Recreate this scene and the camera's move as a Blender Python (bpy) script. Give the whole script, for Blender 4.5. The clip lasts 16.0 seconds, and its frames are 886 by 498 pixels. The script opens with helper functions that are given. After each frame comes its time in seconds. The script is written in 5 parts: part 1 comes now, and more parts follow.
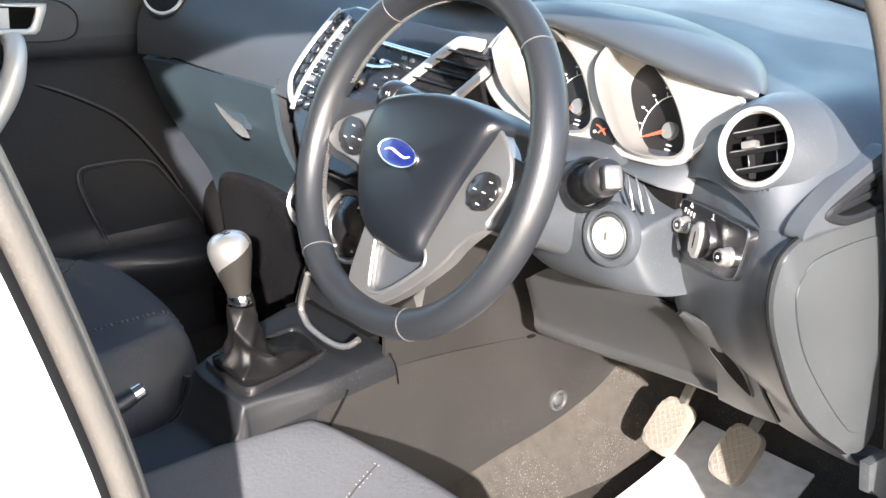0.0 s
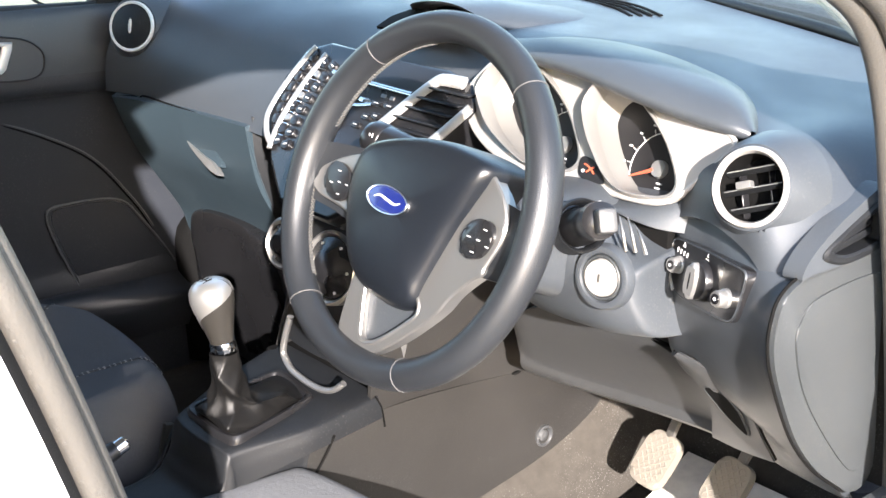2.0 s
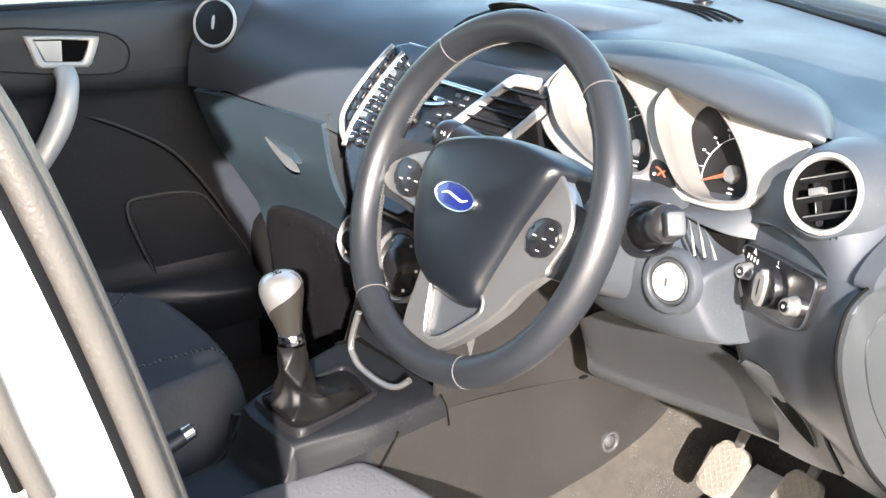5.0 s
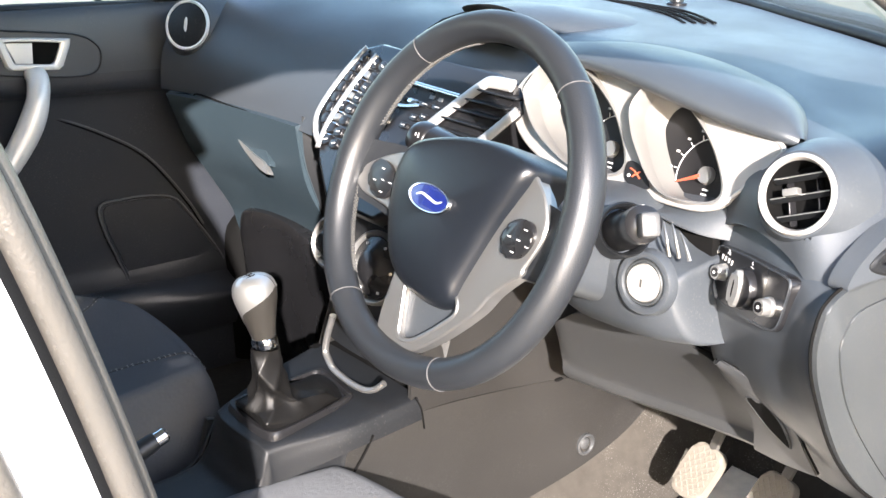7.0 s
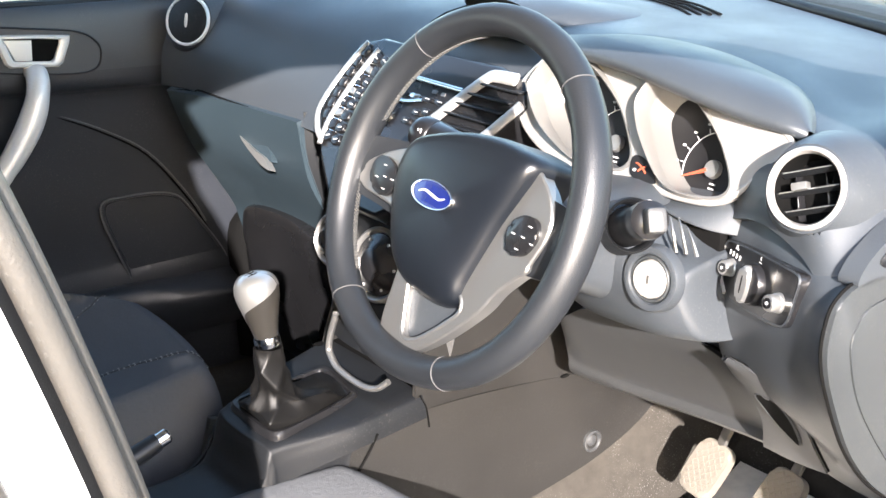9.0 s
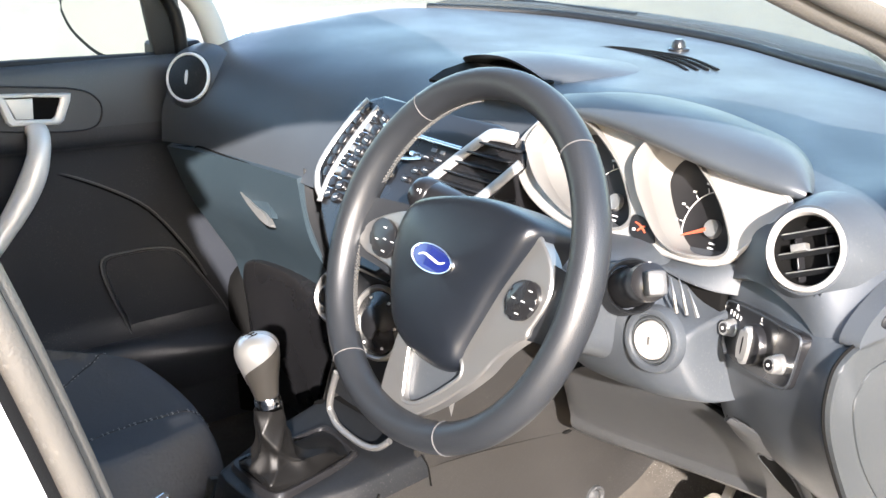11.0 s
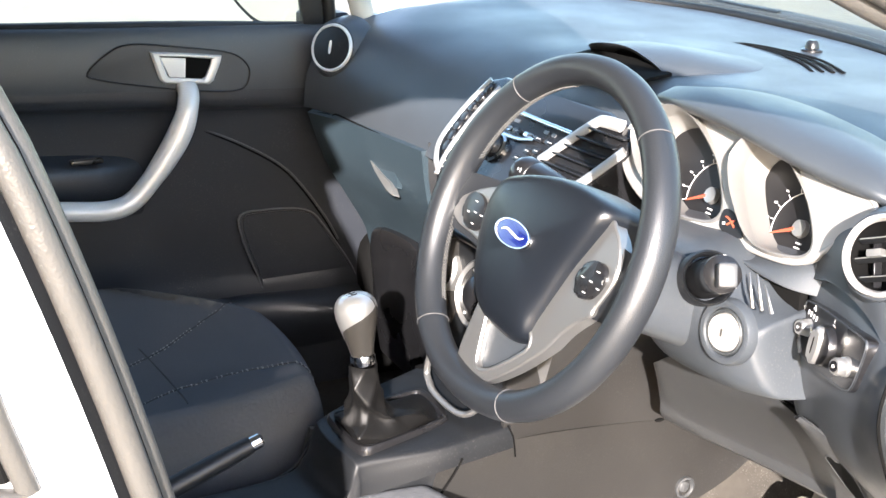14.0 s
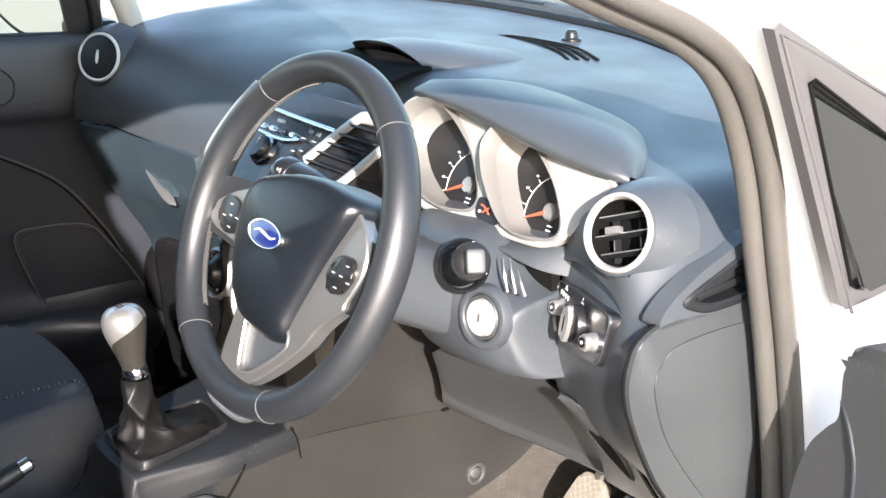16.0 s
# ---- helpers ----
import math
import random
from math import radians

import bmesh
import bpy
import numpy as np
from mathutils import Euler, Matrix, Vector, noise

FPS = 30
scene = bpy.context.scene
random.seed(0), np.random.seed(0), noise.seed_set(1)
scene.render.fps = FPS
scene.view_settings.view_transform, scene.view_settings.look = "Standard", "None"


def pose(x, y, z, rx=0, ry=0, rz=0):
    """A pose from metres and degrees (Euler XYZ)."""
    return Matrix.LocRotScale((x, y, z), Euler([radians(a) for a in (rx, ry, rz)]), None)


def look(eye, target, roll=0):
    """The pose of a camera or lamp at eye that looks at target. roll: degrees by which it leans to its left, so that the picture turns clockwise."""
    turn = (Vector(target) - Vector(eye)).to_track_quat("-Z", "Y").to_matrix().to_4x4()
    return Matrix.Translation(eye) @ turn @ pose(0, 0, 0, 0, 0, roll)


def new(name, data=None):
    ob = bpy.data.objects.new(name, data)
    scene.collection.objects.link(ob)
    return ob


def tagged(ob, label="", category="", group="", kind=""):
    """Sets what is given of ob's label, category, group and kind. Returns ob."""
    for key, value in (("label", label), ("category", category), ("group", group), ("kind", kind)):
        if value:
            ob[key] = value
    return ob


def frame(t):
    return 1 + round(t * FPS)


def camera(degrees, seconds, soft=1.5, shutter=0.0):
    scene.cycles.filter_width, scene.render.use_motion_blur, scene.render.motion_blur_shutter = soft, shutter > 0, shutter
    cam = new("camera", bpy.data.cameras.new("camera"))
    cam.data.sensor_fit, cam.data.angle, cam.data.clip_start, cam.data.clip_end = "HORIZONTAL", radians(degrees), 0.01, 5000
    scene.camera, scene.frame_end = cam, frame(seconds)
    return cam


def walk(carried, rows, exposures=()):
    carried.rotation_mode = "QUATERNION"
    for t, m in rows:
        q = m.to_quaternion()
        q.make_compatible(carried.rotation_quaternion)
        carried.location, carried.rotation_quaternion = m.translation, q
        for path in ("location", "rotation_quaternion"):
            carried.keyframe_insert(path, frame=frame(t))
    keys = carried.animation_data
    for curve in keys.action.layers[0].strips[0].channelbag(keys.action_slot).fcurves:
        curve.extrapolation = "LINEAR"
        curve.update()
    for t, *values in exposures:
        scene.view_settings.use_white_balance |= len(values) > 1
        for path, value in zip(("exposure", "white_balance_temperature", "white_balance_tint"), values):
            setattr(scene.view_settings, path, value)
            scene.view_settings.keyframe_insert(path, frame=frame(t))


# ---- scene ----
cam = camera(39.5, 16.0)
PATH = [
    (0, (1.333, -0.695, 1.287), (-0.143, 0.463, 0.595), -0.2),
    (0.5, (1.328, -0.696, 1.301), (-0.132, 0.492, 0.624), 0.3),
    (1, (1.318, -0.699, 1.309), (-0.141, 0.513, 0.674), 0.3),
    (1.5, (1.302, -0.7, 1.311), (-0.143, 0.527, 0.671), -0.5),
    (2, (1.289, -0.699, 1.307), (-0.153, 0.515, 0.64), -0.8),
    (2.5, (1.297, -0.697, 1.305), (-0.214, 0.437, 0.648), -0.3),
    (3, (1.307, -0.701, 1.303), (-0.245, 0.385, 0.659), 0.2),
    (3.5, (1.309, -0.701, 1.302), (-0.228, 0.396, 0.645), 0.1),
    (4, (1.304, -0.697, 1.302), (-0.227, 0.408, 0.643), 0.0),
    (6.5, (1.299, -0.69, 1.295), (-0.215, 0.445, 0.645), -0.5),
    (7, (1.297, -0.688, 1.295), (-0.206, 0.461, 0.645), -0.1),
    (7.5, (1.292, -0.683, 1.295), (-0.209, 0.468, 0.644), -0.3),
    (8, (1.293, -0.685, 1.293), (-0.217, 0.458, 0.649), -0.2),
    (8.5, (1.289, -0.679, 1.294), (-0.215, 0.466, 0.641), -0.5),
    (9, (1.284, -0.676, 1.293), (-0.221, 0.464, 0.633), -0.6),
    (9.5, (1.282, -0.676, 1.297), (-0.235, 0.463, 0.664), -0.8),
    (10, (1.281, -0.67, 1.304), (-0.242, 0.482, 0.709), -1.1),
    (12.5, (1.273, -0.685, 1.315), (-0.251, 0.46, 0.71), -0.9),
    (13, (1.27, -0.698, 1.305), (-0.295, 0.366, 0.661), 0.3),
    (13.5, (1.298, -0.673, 1.313), (-0.263, 0.394, 0.662), 1.5),
    (14, (1.369, -0.631, 1.318), (-0.294, 0.289, 0.697), 1.3),
    (14.5, (1.412, -0.59, 1.32), (-0.257, 0.345, 0.737), 1.4),
    (15, (1.421, -0.574, 1.321), (-0.187, 0.468, 0.75), 0.4),
    (15.5, (1.416, -0.567, 1.316), (-0.106, 0.575, 0.701), -0.1),
    (16, (1.412, -0.574, 1.315), (-0.1, 0.582, 0.701), 0.2),
]
walk(cam, [(t, look(eye, target, roll)) for t, eye, target, roll in PATH], [(0.0, 2.85, 6600, 15), (10.0, 2.85, 6600, 15), (12.5, 2.92, 6600, 15), (14.5, 2.90, 6600, 15), (15.2, 2.78, 6600, 15), (15.6, 2.65, 6600, 15), (16.0, 2.62, 6600, 15)])

# ---------------------------------------------------------------- light
SUN = Vector((1.0, -0.582, 0.42)).normalized()
world = bpy.data.worlds.new("sky")
scene.world = world
world.use_nodes = True
wn = world.node_tree.nodes
sky = wn.new("ShaderNodeTexSky")
sky.sky_type, sky.sun_disc = "NISHITA", False
sky.sun_elevation = math.asin(SUN.z)
sky.sun_rotation = math.atan2(SUN.x, SUN.y)
world.node_tree.links.new(sky.outputs[0], wn["Background"].inputs[0])
wn["Background"].inputs[1].default_value = 0.13
sun = new("sun", bpy.data.lights.new("sun", "SUN"))
sun.data.energy, sun.data.angle, sun.data.color = 3.6, radians(0.6), (1.0, 0.95, 0.89)
sun.matrix_world = look(SUN * 20, (0, 0, 0))


# ---------------------------------------------------------------- materials
def material(name, base, rough=0.5, metal=0.0, spec=0.5, grain=0.0, size=900.0, vary=0.12, coat=0.0, blotch=9.0, wear=0.06):
    """A surface with fine relief (grain, at size per metre), tone variation and uneven gloss."""
    m = bpy.data.materials.new(name)
    m.use_nodes = True
    n, l = m.node_tree.nodes, m.node_tree.links
    b = n["Principled BSDF"]
    b.inputs["Metallic"].default_value = metal
    b.inputs["Specular IOR Level"].default_value = spec
    b.inputs["Coat Weight"].default_value = coat
    at = n.new("ShaderNodeTexCoord")
    big, fine = n.new("ShaderNodeTexNoise"), n.new("ShaderNodeTexNoise")
    big.inputs["Scale"].default_value, big.inputs["Detail"].default_value = blotch, 6
    fine.inputs["Scale"].default_value, fine.inputs["Detail"].default_value = size, 3
    for t in (big, fine):
        l.new(at.outputs["Object"], t.inputs["Vector"])
    mix = n.new("ShaderNodeMix")
    mix.data_type = "RGBA"
    low = tuple(c * (1 - vary) for c in base)
    high = tuple(min(1, c * (1 + vary)) for c in base)
    mix.inputs[6].default_value, mix.inputs[7].default_value = (*low, 1), (*high, 1)
    l.new(big.outputs["Fac"], mix.inputs[0])
    l.new(mix.outputs[2], b.inputs["Base Color"])
    span = n.new("ShaderNodeMapRange")
    span.inputs["From Min"].default_value, span.inputs["From Max"].default_value = 0.3, 0.7
    span.inputs["To Min"].default_value, span.inputs["To Max"].default_value = max(0.02, rough - wear), min(1, rough + wear)
    l.new(big.outputs["Fac"], span.inputs["Value"])
    l.new(span.outputs[0], b.inputs["Roughness"])
    if grain:
        bump = n.new("ShaderNodeBump")
        bump.inputs["Strength"].default_value, bump.inputs["Distance"].default_value = grain, 0.0006
        l.new(fine.outputs["Fac"], bump.inputs["Height"])
        l.new(bump.outputs[0], b.inputs["Normal"])
    return m


def dusty(m, amount=0.35, tone=(0.16, 0.155, 0.145), scale=420.0):
    """Adds sparse pale dust specks, thicker in drifts."""
    n, l = m.node_tree.nodes, m.node_tree.links
    b = n["Principled BSDF"]
    at, speck, drift = n.new("ShaderNodeTexCoord"), n.new("ShaderNodeTexNoise"), n.new("ShaderNodeTexNoise")
    speck.inputs["Scale"].default_value, speck.inputs["Detail"].default_value = scale, 2
    drift.inputs["Scale"].default_value, drift.inputs["Detail"].default_value = 14, 4
    for t in (speck, drift):
        l.new(at.outputs["Object"], t.inputs["Vector"])
    cut, thin, both = n.new("ShaderNodeMapRange"), n.new("ShaderNodeMapRange"), n.new("ShaderNodeMath")
    cut.inputs["From Min"].default_value, cut.inputs["From Max"].default_value = 0.60, 0.72
    thin.inputs["From Min"].default_value, thin.inputs["From Max"].default_value = 0.42, 0.68
    thin.inputs["To Max"].default_value = amount
    l.new(speck.outputs["Fac"], cut.inputs["Value"])
    l.new(drift.outputs["Fac"], thin.inputs["Value"])
    both.operation = "MULTIPLY"
    l.new(cut.outputs[0], both.inputs[0])
    l.new(thin.outputs[0], both.inputs[1])
    mix = n.new("ShaderNodeMix")
    mix.data_type = "RGBA"
    l.new(both.outputs[0], mix.inputs[0])
    l.new(b.inputs["Base Color"].links[0].from_socket, mix.inputs[6])
    mix.inputs[7].default_value = (*tone, 1)
    l.new(mix.outputs[2], b.inputs["Base Color"])
    return m


def cells(m, scale, depth, dark=0.6):
    """Adds a cell pattern (woven or pebbled) to a material's relief and tone."""
    n, l = m.node_tree.nodes, m.node_tree.links
    b = n["Principled BSDF"]
    v = n.new("ShaderNodeTexVoronoi")
    v.feature = "DISTANCE_TO_EDGE"
    v.inputs["Scale"].default_value = scale
    at = n.new("ShaderNodeTexCoord")
    l.new(at.outputs["Object"], v.inputs["Vector"])
    bump = n.new("ShaderNodeBump")
    bump.inputs["Strength"].default_value, bump.inputs["Distance"].default_value = depth, 0.001
    l.new(v.outputs["Distance"], bump.inputs["Height"])
    old = b.inputs["Normal"].links
    if old:
        l.new(old[0].from_socket, bump.inputs["Normal"])
    l.new(bump.outputs[0], b.inputs["Normal"])
    return m


DASH = dusty(cells(material("soft_dash_plastic", (0.038, 0.044, 0.051), 0.42, grain=0.25, size=1400, spec=0.5), 700, 0.12), 0.22)
AIRBAG = cells(material("airbag_cover_plastic", (0.006, 0.0078, 0.011), 0.36, grain=0.2, size=1400), 800, 0.10)
GLOVE = dusty(cells(material("hard_dash_plastic", (0.025, 0.039, 0.049), 0.44, grain=0.25, size=1300), 700, 0.10), 0.25)
ENDGREY = dusty(cells(material("dash_end_grey", (0.034, 0.038, 0.0405), 0.44, grain=0.35, size=1200), 500, 0.16), 0.4)
SEAMLINE = material("leather_seam", (0.06, 0.06, 0.062), 0.6)
LOWER = dusty(cells(material("lower_grey_plastic", (0.044, 0.046, 0.048), 0.46, grain=0.3, size=1200), 600, 0.12), 0.4)
CONSOLE = dusty(cells(material("console_side_grey", (0.0150, 0.0143, 0.0135), 0.48, grain=0.3, size=1200), 600, 0.12), 0.3)
BLACK = dusty(cells(material("black_trim_plastic", (0.008, 0.009, 0.0105), 0.46, grain=0.25, size=1300, spec=0.32), 600, 0.10), 0.2)
GLOSS = material("gloss_black_plastic", (0.010, 0.010, 0.011), 0.28, grain=0.04, coat=0.15)
KNOBGREY = material("satin_knob_plastic", (0.030, 0.028, 0.025), 0.32, metal=0.3, grain=0.04)
FRAMEGREY = material("satin_window_frame", (0.062, 0.060, 0.062), 0.36, grain=0.2, size=600)
# near-black for gaps and recesses; also paints the shade on the passenger kick panel
PIT = material("recess_and_shade_black", (0.004, 0.004, 0.004), 0.85, spec=0.08)
# pale colour that paints the light caught along door trim edges
TRIMLINE = material("trim_edge_highlight", (0.09, 0.095, 0.10), 0.5)
HANDLE = material("bright_silver_paint", (0.64, 0.64, 0.63), 0.36, metal=0.25, grain=0.05, size=2200, vary=0.04)
LEATHER = cells(material("black_leather", (0.014, 0.016, 0.019), 0.40, grain=0.2, size=900, wear=0.08), 420, 0.18)
GAITER = cells(material("soft_black_leather", (0.0042, 0.0041, 0.0041), 0.42, spec=0.3, grain=0.25, size=700, wear=0.1), 350, 0.2)
FABRIC = dusty(cells(material("charcoal_seat_fabric", (0.085, 0.090, 0.098), 0.9, grain=0.8, size=1600, spec=0.2), 115, 0.6), 0.3)
DOORTRIM = dusty(cells(material("door_trim_plastic", (0.021, 0.024, 0.030), 0.40, grain=0.25, size=1300), 600, 0.10), 0.35)
SEATTHREAD = material("white_seat_thread", (0.24, 0.24, 0.235), 0.7)
SEATSEAM = material("sunken_seat_seam", (0.030, 0.031, 0.033), 0.9)
THREAD = material("pale_stitching", (0.07, 0.07, 0.068), 0.7, grain=0.3)
SATIN = material("satin_grey_metal", (0.27, 0.27, 0.266), 0.33, metal=0.8, grain=0.06, size=2200, vary=0.06)
PLATE = material("instrument_silver", (0.36, 0.352, 0.338), 0.42, metal=0.4, grain=0.05, size=2000, vary=0.04)
LIP = material("pale_grey_gauge_lip", (0.17, 0.167, 0.16), 0.40, metal=0.3, vary=0.05)
SILVER = material("silver_paint", (0.42, 0.42, 0.41), 0.34, metal=0.8, grain=0.06, size=2200, vary=0.05)
PALE = material("pale_silver_plastic", (0.42, 0.41, 0.395), 0.40, metal=0.5, grain=0.05, size=2000, vary=0.04)
CHROME = material("chrome", (0.80, 0.80, 0.80), 0.12, metal=1.0, vary=0.03)
METAL = material("worn_steel", (0.16, 0.155, 0.145), 0.45, metal=0.8, grain=0.2)
RUBBER = cells(material("grey_black_rubber", (0.058, 0.055, 0.050), 0.42, grain=0.6, size=420, vary=0.12, blotch=18), 260, 0.2)
PEDAL = material("pedal_rubber", (0.17, 0.155, 0.13), 0.6, grain=0.5, size=700)
CARPET = dusty(material("grey_carpet", (0.044, 0.040, 0.035), 0.97, grain=1.0, size=900, spec=0.1, vary=0.35, blotch=60), 0.8)
MAT = material("floor_mat", (0.72, 0.69, 0.62), 0.95, grain=1.0, size=700, spec=0.1, vary=0.3, blotch=40)
PAINT = material("white_car_paint", (0.80, 0.80, 0.80), 0.22, grain=0.0, coat=0.8, vary=0.02)
BLUE = material("blue_enamel", (0.006, 0.012, 0.09), 0.2, coat=0.8, vary=0.1)
DIAL = material("dial_black", (0.010, 0.010, 0.011), 0.35, grain=0.05)
MARK = material("white_print", (0.52, 0.52, 0.52), 0.5, vary=0.02)
RED = material("red_needle", (0.38, 0.085, 0.045), 0.4)
TRIMGREY = material("pale_headlining_trim", (0.42, 0.43, 0.41), 0.7, grain=0.4, size=900)
SCUTTLE = material("scuttle_plastic", (0.05, 0.05, 0.048), 0.6, grain=0.4, size=700)
GROUND = cells(material("sunlit_gravel_paving", (0.235, 0.212, 0.165), 0.9, grain=0.8, size=60, vary=0.25, blotch=3), 5, 0.5)


def glass(name, tint=(0.9, 0.95, 0.93)):
    m = bpy.data.materials.new(name)
    m.use_nodes = True
    n, l = m.node_tree.nodes, m.node_tree.links
    n.remove(n["Principled BSDF"])
    clear, shine, mix, f = n.new("ShaderNodeBsdfTransparent"), n.new("ShaderNodeBsdfGlossy"), n.new("ShaderNodeMixShader"), n.new("ShaderNodeLayerWeight")
    power, gain = n.new("ShaderNodeMath"), n.new("ShaderNodeMath")
    power.operation, power.inputs[1].default_value = "POWER", 5.0
    gain.operation, gain.inputs[1].default_value, gain.inputs[2].default_value = "MULTIPLY_ADD", 0.5, 0.03
    clear.inputs[0].default_value = (*tint, 1)
    shine.inputs["Roughness"].default_value = 0.02
    l.new(f.outputs["Facing"], power.inputs[0])
    l.new(power.outputs[0], gain.inputs[0])
    l.new(gain.outputs[0], mix.inputs[0])
    l.new(clear.outputs[0], mix.inputs[1])
    l.new(shine.outputs[0], mix.inputs[2])
    l.new(mix.outputs[0], n["Material Output"].inputs[0])
    return m


GLASS = glass("window_glass")
SMOKED = material("smoked_window_glass", (0.006, 0.007, 0.007), 0.03, spec=1.0, coat=1.0, vary=0.02)
TINTED = material("dark_window_glass", (0.15, 0.15, 0.15), 0.06, spec=0.4, vary=0.05)
MIRROR = material("mirror_silver", (0.9, 0.9, 0.88), 0.02, metal=1.0, vary=0.01)


# ---------------------------------------------------------------- building helpers
def thing(name, at, label, category, kind="", group=""):
    ob = new(name)
    ob.location = at
    ob.empty_display_size = 0.05
    return tagged(ob, label, category, group, kind)


def part(name, bm, mat, parent=None, label="", smooth=True, sharp=40):
    """One mesh object in world coordinates, under a thing or a part."""
    bmesh.ops.recalc_face_normals(bm, faces=bm.faces)
    me = bpy.data.meshes.new(name)
    bm.to_mesh(me)
    bm.free()
    me.materials.append(mat)
    if smooth:
        me.polygons.foreach_set("use_smooth", [True] * len(me.polygons))
        me.set_sharp_from_angle(angle=radians(sharp))
    ob = new(name, me)
    if parent:
        ob.parent = parent
        if parent.type == "EMPTY":
            ob.matrix_parent_inverse = Matrix.Translation(-parent.location)
    if label:
        ob["label"] = label
    return ob


def setting(name, bm, mat, label, category, sharp=40):
    return tagged(part(name, bm, mat, None, "", True, sharp), label, category, "", "structure")


def curve(points, n, closed=False):
    """A smooth line of n points through the given ones."""
    p = [Vector(q) for q in points]
    k = len(p)
    segs = k if closed else k - 1
    out = []
    for i in range(n):
        t = i / (n if closed else n - 1) * segs
        a = min(int(t), segs - 1)
        f = t - a
        if closed:
            q = [p[(a + j) % k] for j in (-1, 0, 1, 2)]
        else:
            q = [p[max(0, min(k - 1, a + j))] for j in (-1, 0, 1, 2)]
        out.append(0.5 * ((2 * q[1]) + (q[2] - q[0]) * f + (2 * q[0] - 5 * q[1] + 4 * q[2] - q[3]) * f**2 + (3 * q[1] - 3 * q[2] + q[3] - q[0]) * f**3))
    return out


def sheet(rows, thick=0.0, around=False):
    """A grid of quads through rows of points, given thickness."""
    bm = bmesh.new()
    g = [[bm.verts.new(p) for p in row] for row in rows]
    for a, b in zip(g, g[1:]):
        k = len(a)
        for i in range(k if around else k - 1):
            bm.faces.new((a[i], a[(i + 1) % k], b[(i + 1) % k], b[i]))
    bmesh.ops.recalc_face_normals(bm, faces=bm.faces)
    if thick:
        bmesh.ops.solidify(bm, geom=bm.faces[:], thickness=thick)
    return bm


def smooth_sheet(sections, nu, nv, thick=0.0):
    """A smooth sheet through sections, each a list of points."""
    cols = [curve(s, nv) for s in sections]
    rows = [curve([c[i] for c in cols], nu) for i in range(nv)]
    return sheet(rows, thick)


def tube(path, radius, seg=12, closed=False, flat=1.0, up=None, bm=None, cap=True):
    """A round (or flattened) bar along a path; radius may be a list."""
    bm = bm or bmesh.new()
    path = [Vector(p) for p in path]
    n = len(path)
    rings = []
    last = Vector(up) if up else None
    for i, p in enumerate(path):
        a = path[i - 1] if i or closed else p
        b = path[(i + 1) % n] if i < n - 1 or closed else p
        t = (b - a).normalized()
        if last is None:
            last = Vector((0, 0, 1)) if abs(t.z) < 0.9 else Vector((1, 0, 0))
        side = t.cross(last).normalized()
        v = side.cross(t).normalized()
        if not up:
            last = v
        r = radius[i] if isinstance(radius, (list, tuple)) else radius
        rings.append([bm.verts.new(p + side * r * math.cos(2 * math.pi * k / seg) + v * r * flat * math.sin(2 * math.pi * k / seg)) for k in range(seg)])
    for i in range(n if closed else n - 1):
        a, b = rings[i], rings[(i + 1) % n]
        for k in range(seg):
            bm.faces.new((a[k], a[(k + 1) % seg], b[(k + 1) % seg], b[k]))
    if cap and not closed:
        bm.faces.new(rings[0])
        bm.faces.new(rings[-1])
    return bm


class Plane:
    """A place to draw on: right, up and out axes at an origin."""

    def __init__(self, at, out, up=(0, 0, 1), roll=0.0):
        self.o, self.n = Vector(at), Vector(out).normalized()
        self.r = Vector(up).cross(self.n).normalized()
        self.u = self.n.cross(self.r).normalized()
        if roll:
            c, s = math.cos(radians(roll)), math.sin(radians(roll))
            self.r, self.u = c * self.r + s * self.u, c * self.u - s * self.r

    def at(self, x, y, z=0.0):
        return self.o + self.r * x + self.u * y + self.n * z

    def matrix(self):
        return Matrix((self.r, self.u, self.n)).transposed().to_4x4()


def slab(plane, outline, back, front, bevel=0.0, seg=2, bm=None):
    """A plate with the given outline on a plane, from depth back to front, its front edge rounded."""
    own = bmesh.new()
    lo = [own.verts.new(plane.at(x, y, back)) for x, y in outline]
    hi = [own.verts.new(plane.at(x, y, front)) for x, y in outline]
    k = len(outline)
    top = own.faces.new(hi)
    own.faces.new(list(reversed(lo)))
    for i in range(k):
        own.faces.new((lo[i], lo[(i + 1) % k], hi[(i + 1) % k], hi[i]))
    if bevel:
        bmesh.ops.bevel(own, geom=list(top.edges), offset=bevel, segments=seg, affect="EDGES", profile=0.6, clamp_overlap=True)
    if bm is None:
        return own
    me = bpy.data.meshes.new("tmp")
    own.to_mesh(me)
    own.free()
    bm.from_mesh(me)
    bpy.data.meshes.remove(me)
    return bm


def ring2(points, n):
    """A smooth closed outline."""
    return [(p.x, p.y) for p in curve([(x, y, 0) for x, y in points], n, True)]


def oval(a, b, n=32, p=2.0, cx=0.0, cy=0.0):
    out = []
    for i in range(n):
        c, s = math.cos(2 * math.pi * i / n), math.sin(2 * math.pi * i / n)
        out.append((cx + a * math.copysign(abs(c) ** (2 / p), c), cy + b * math.copysign(abs(s) ** (2 / p), s)))
    return out


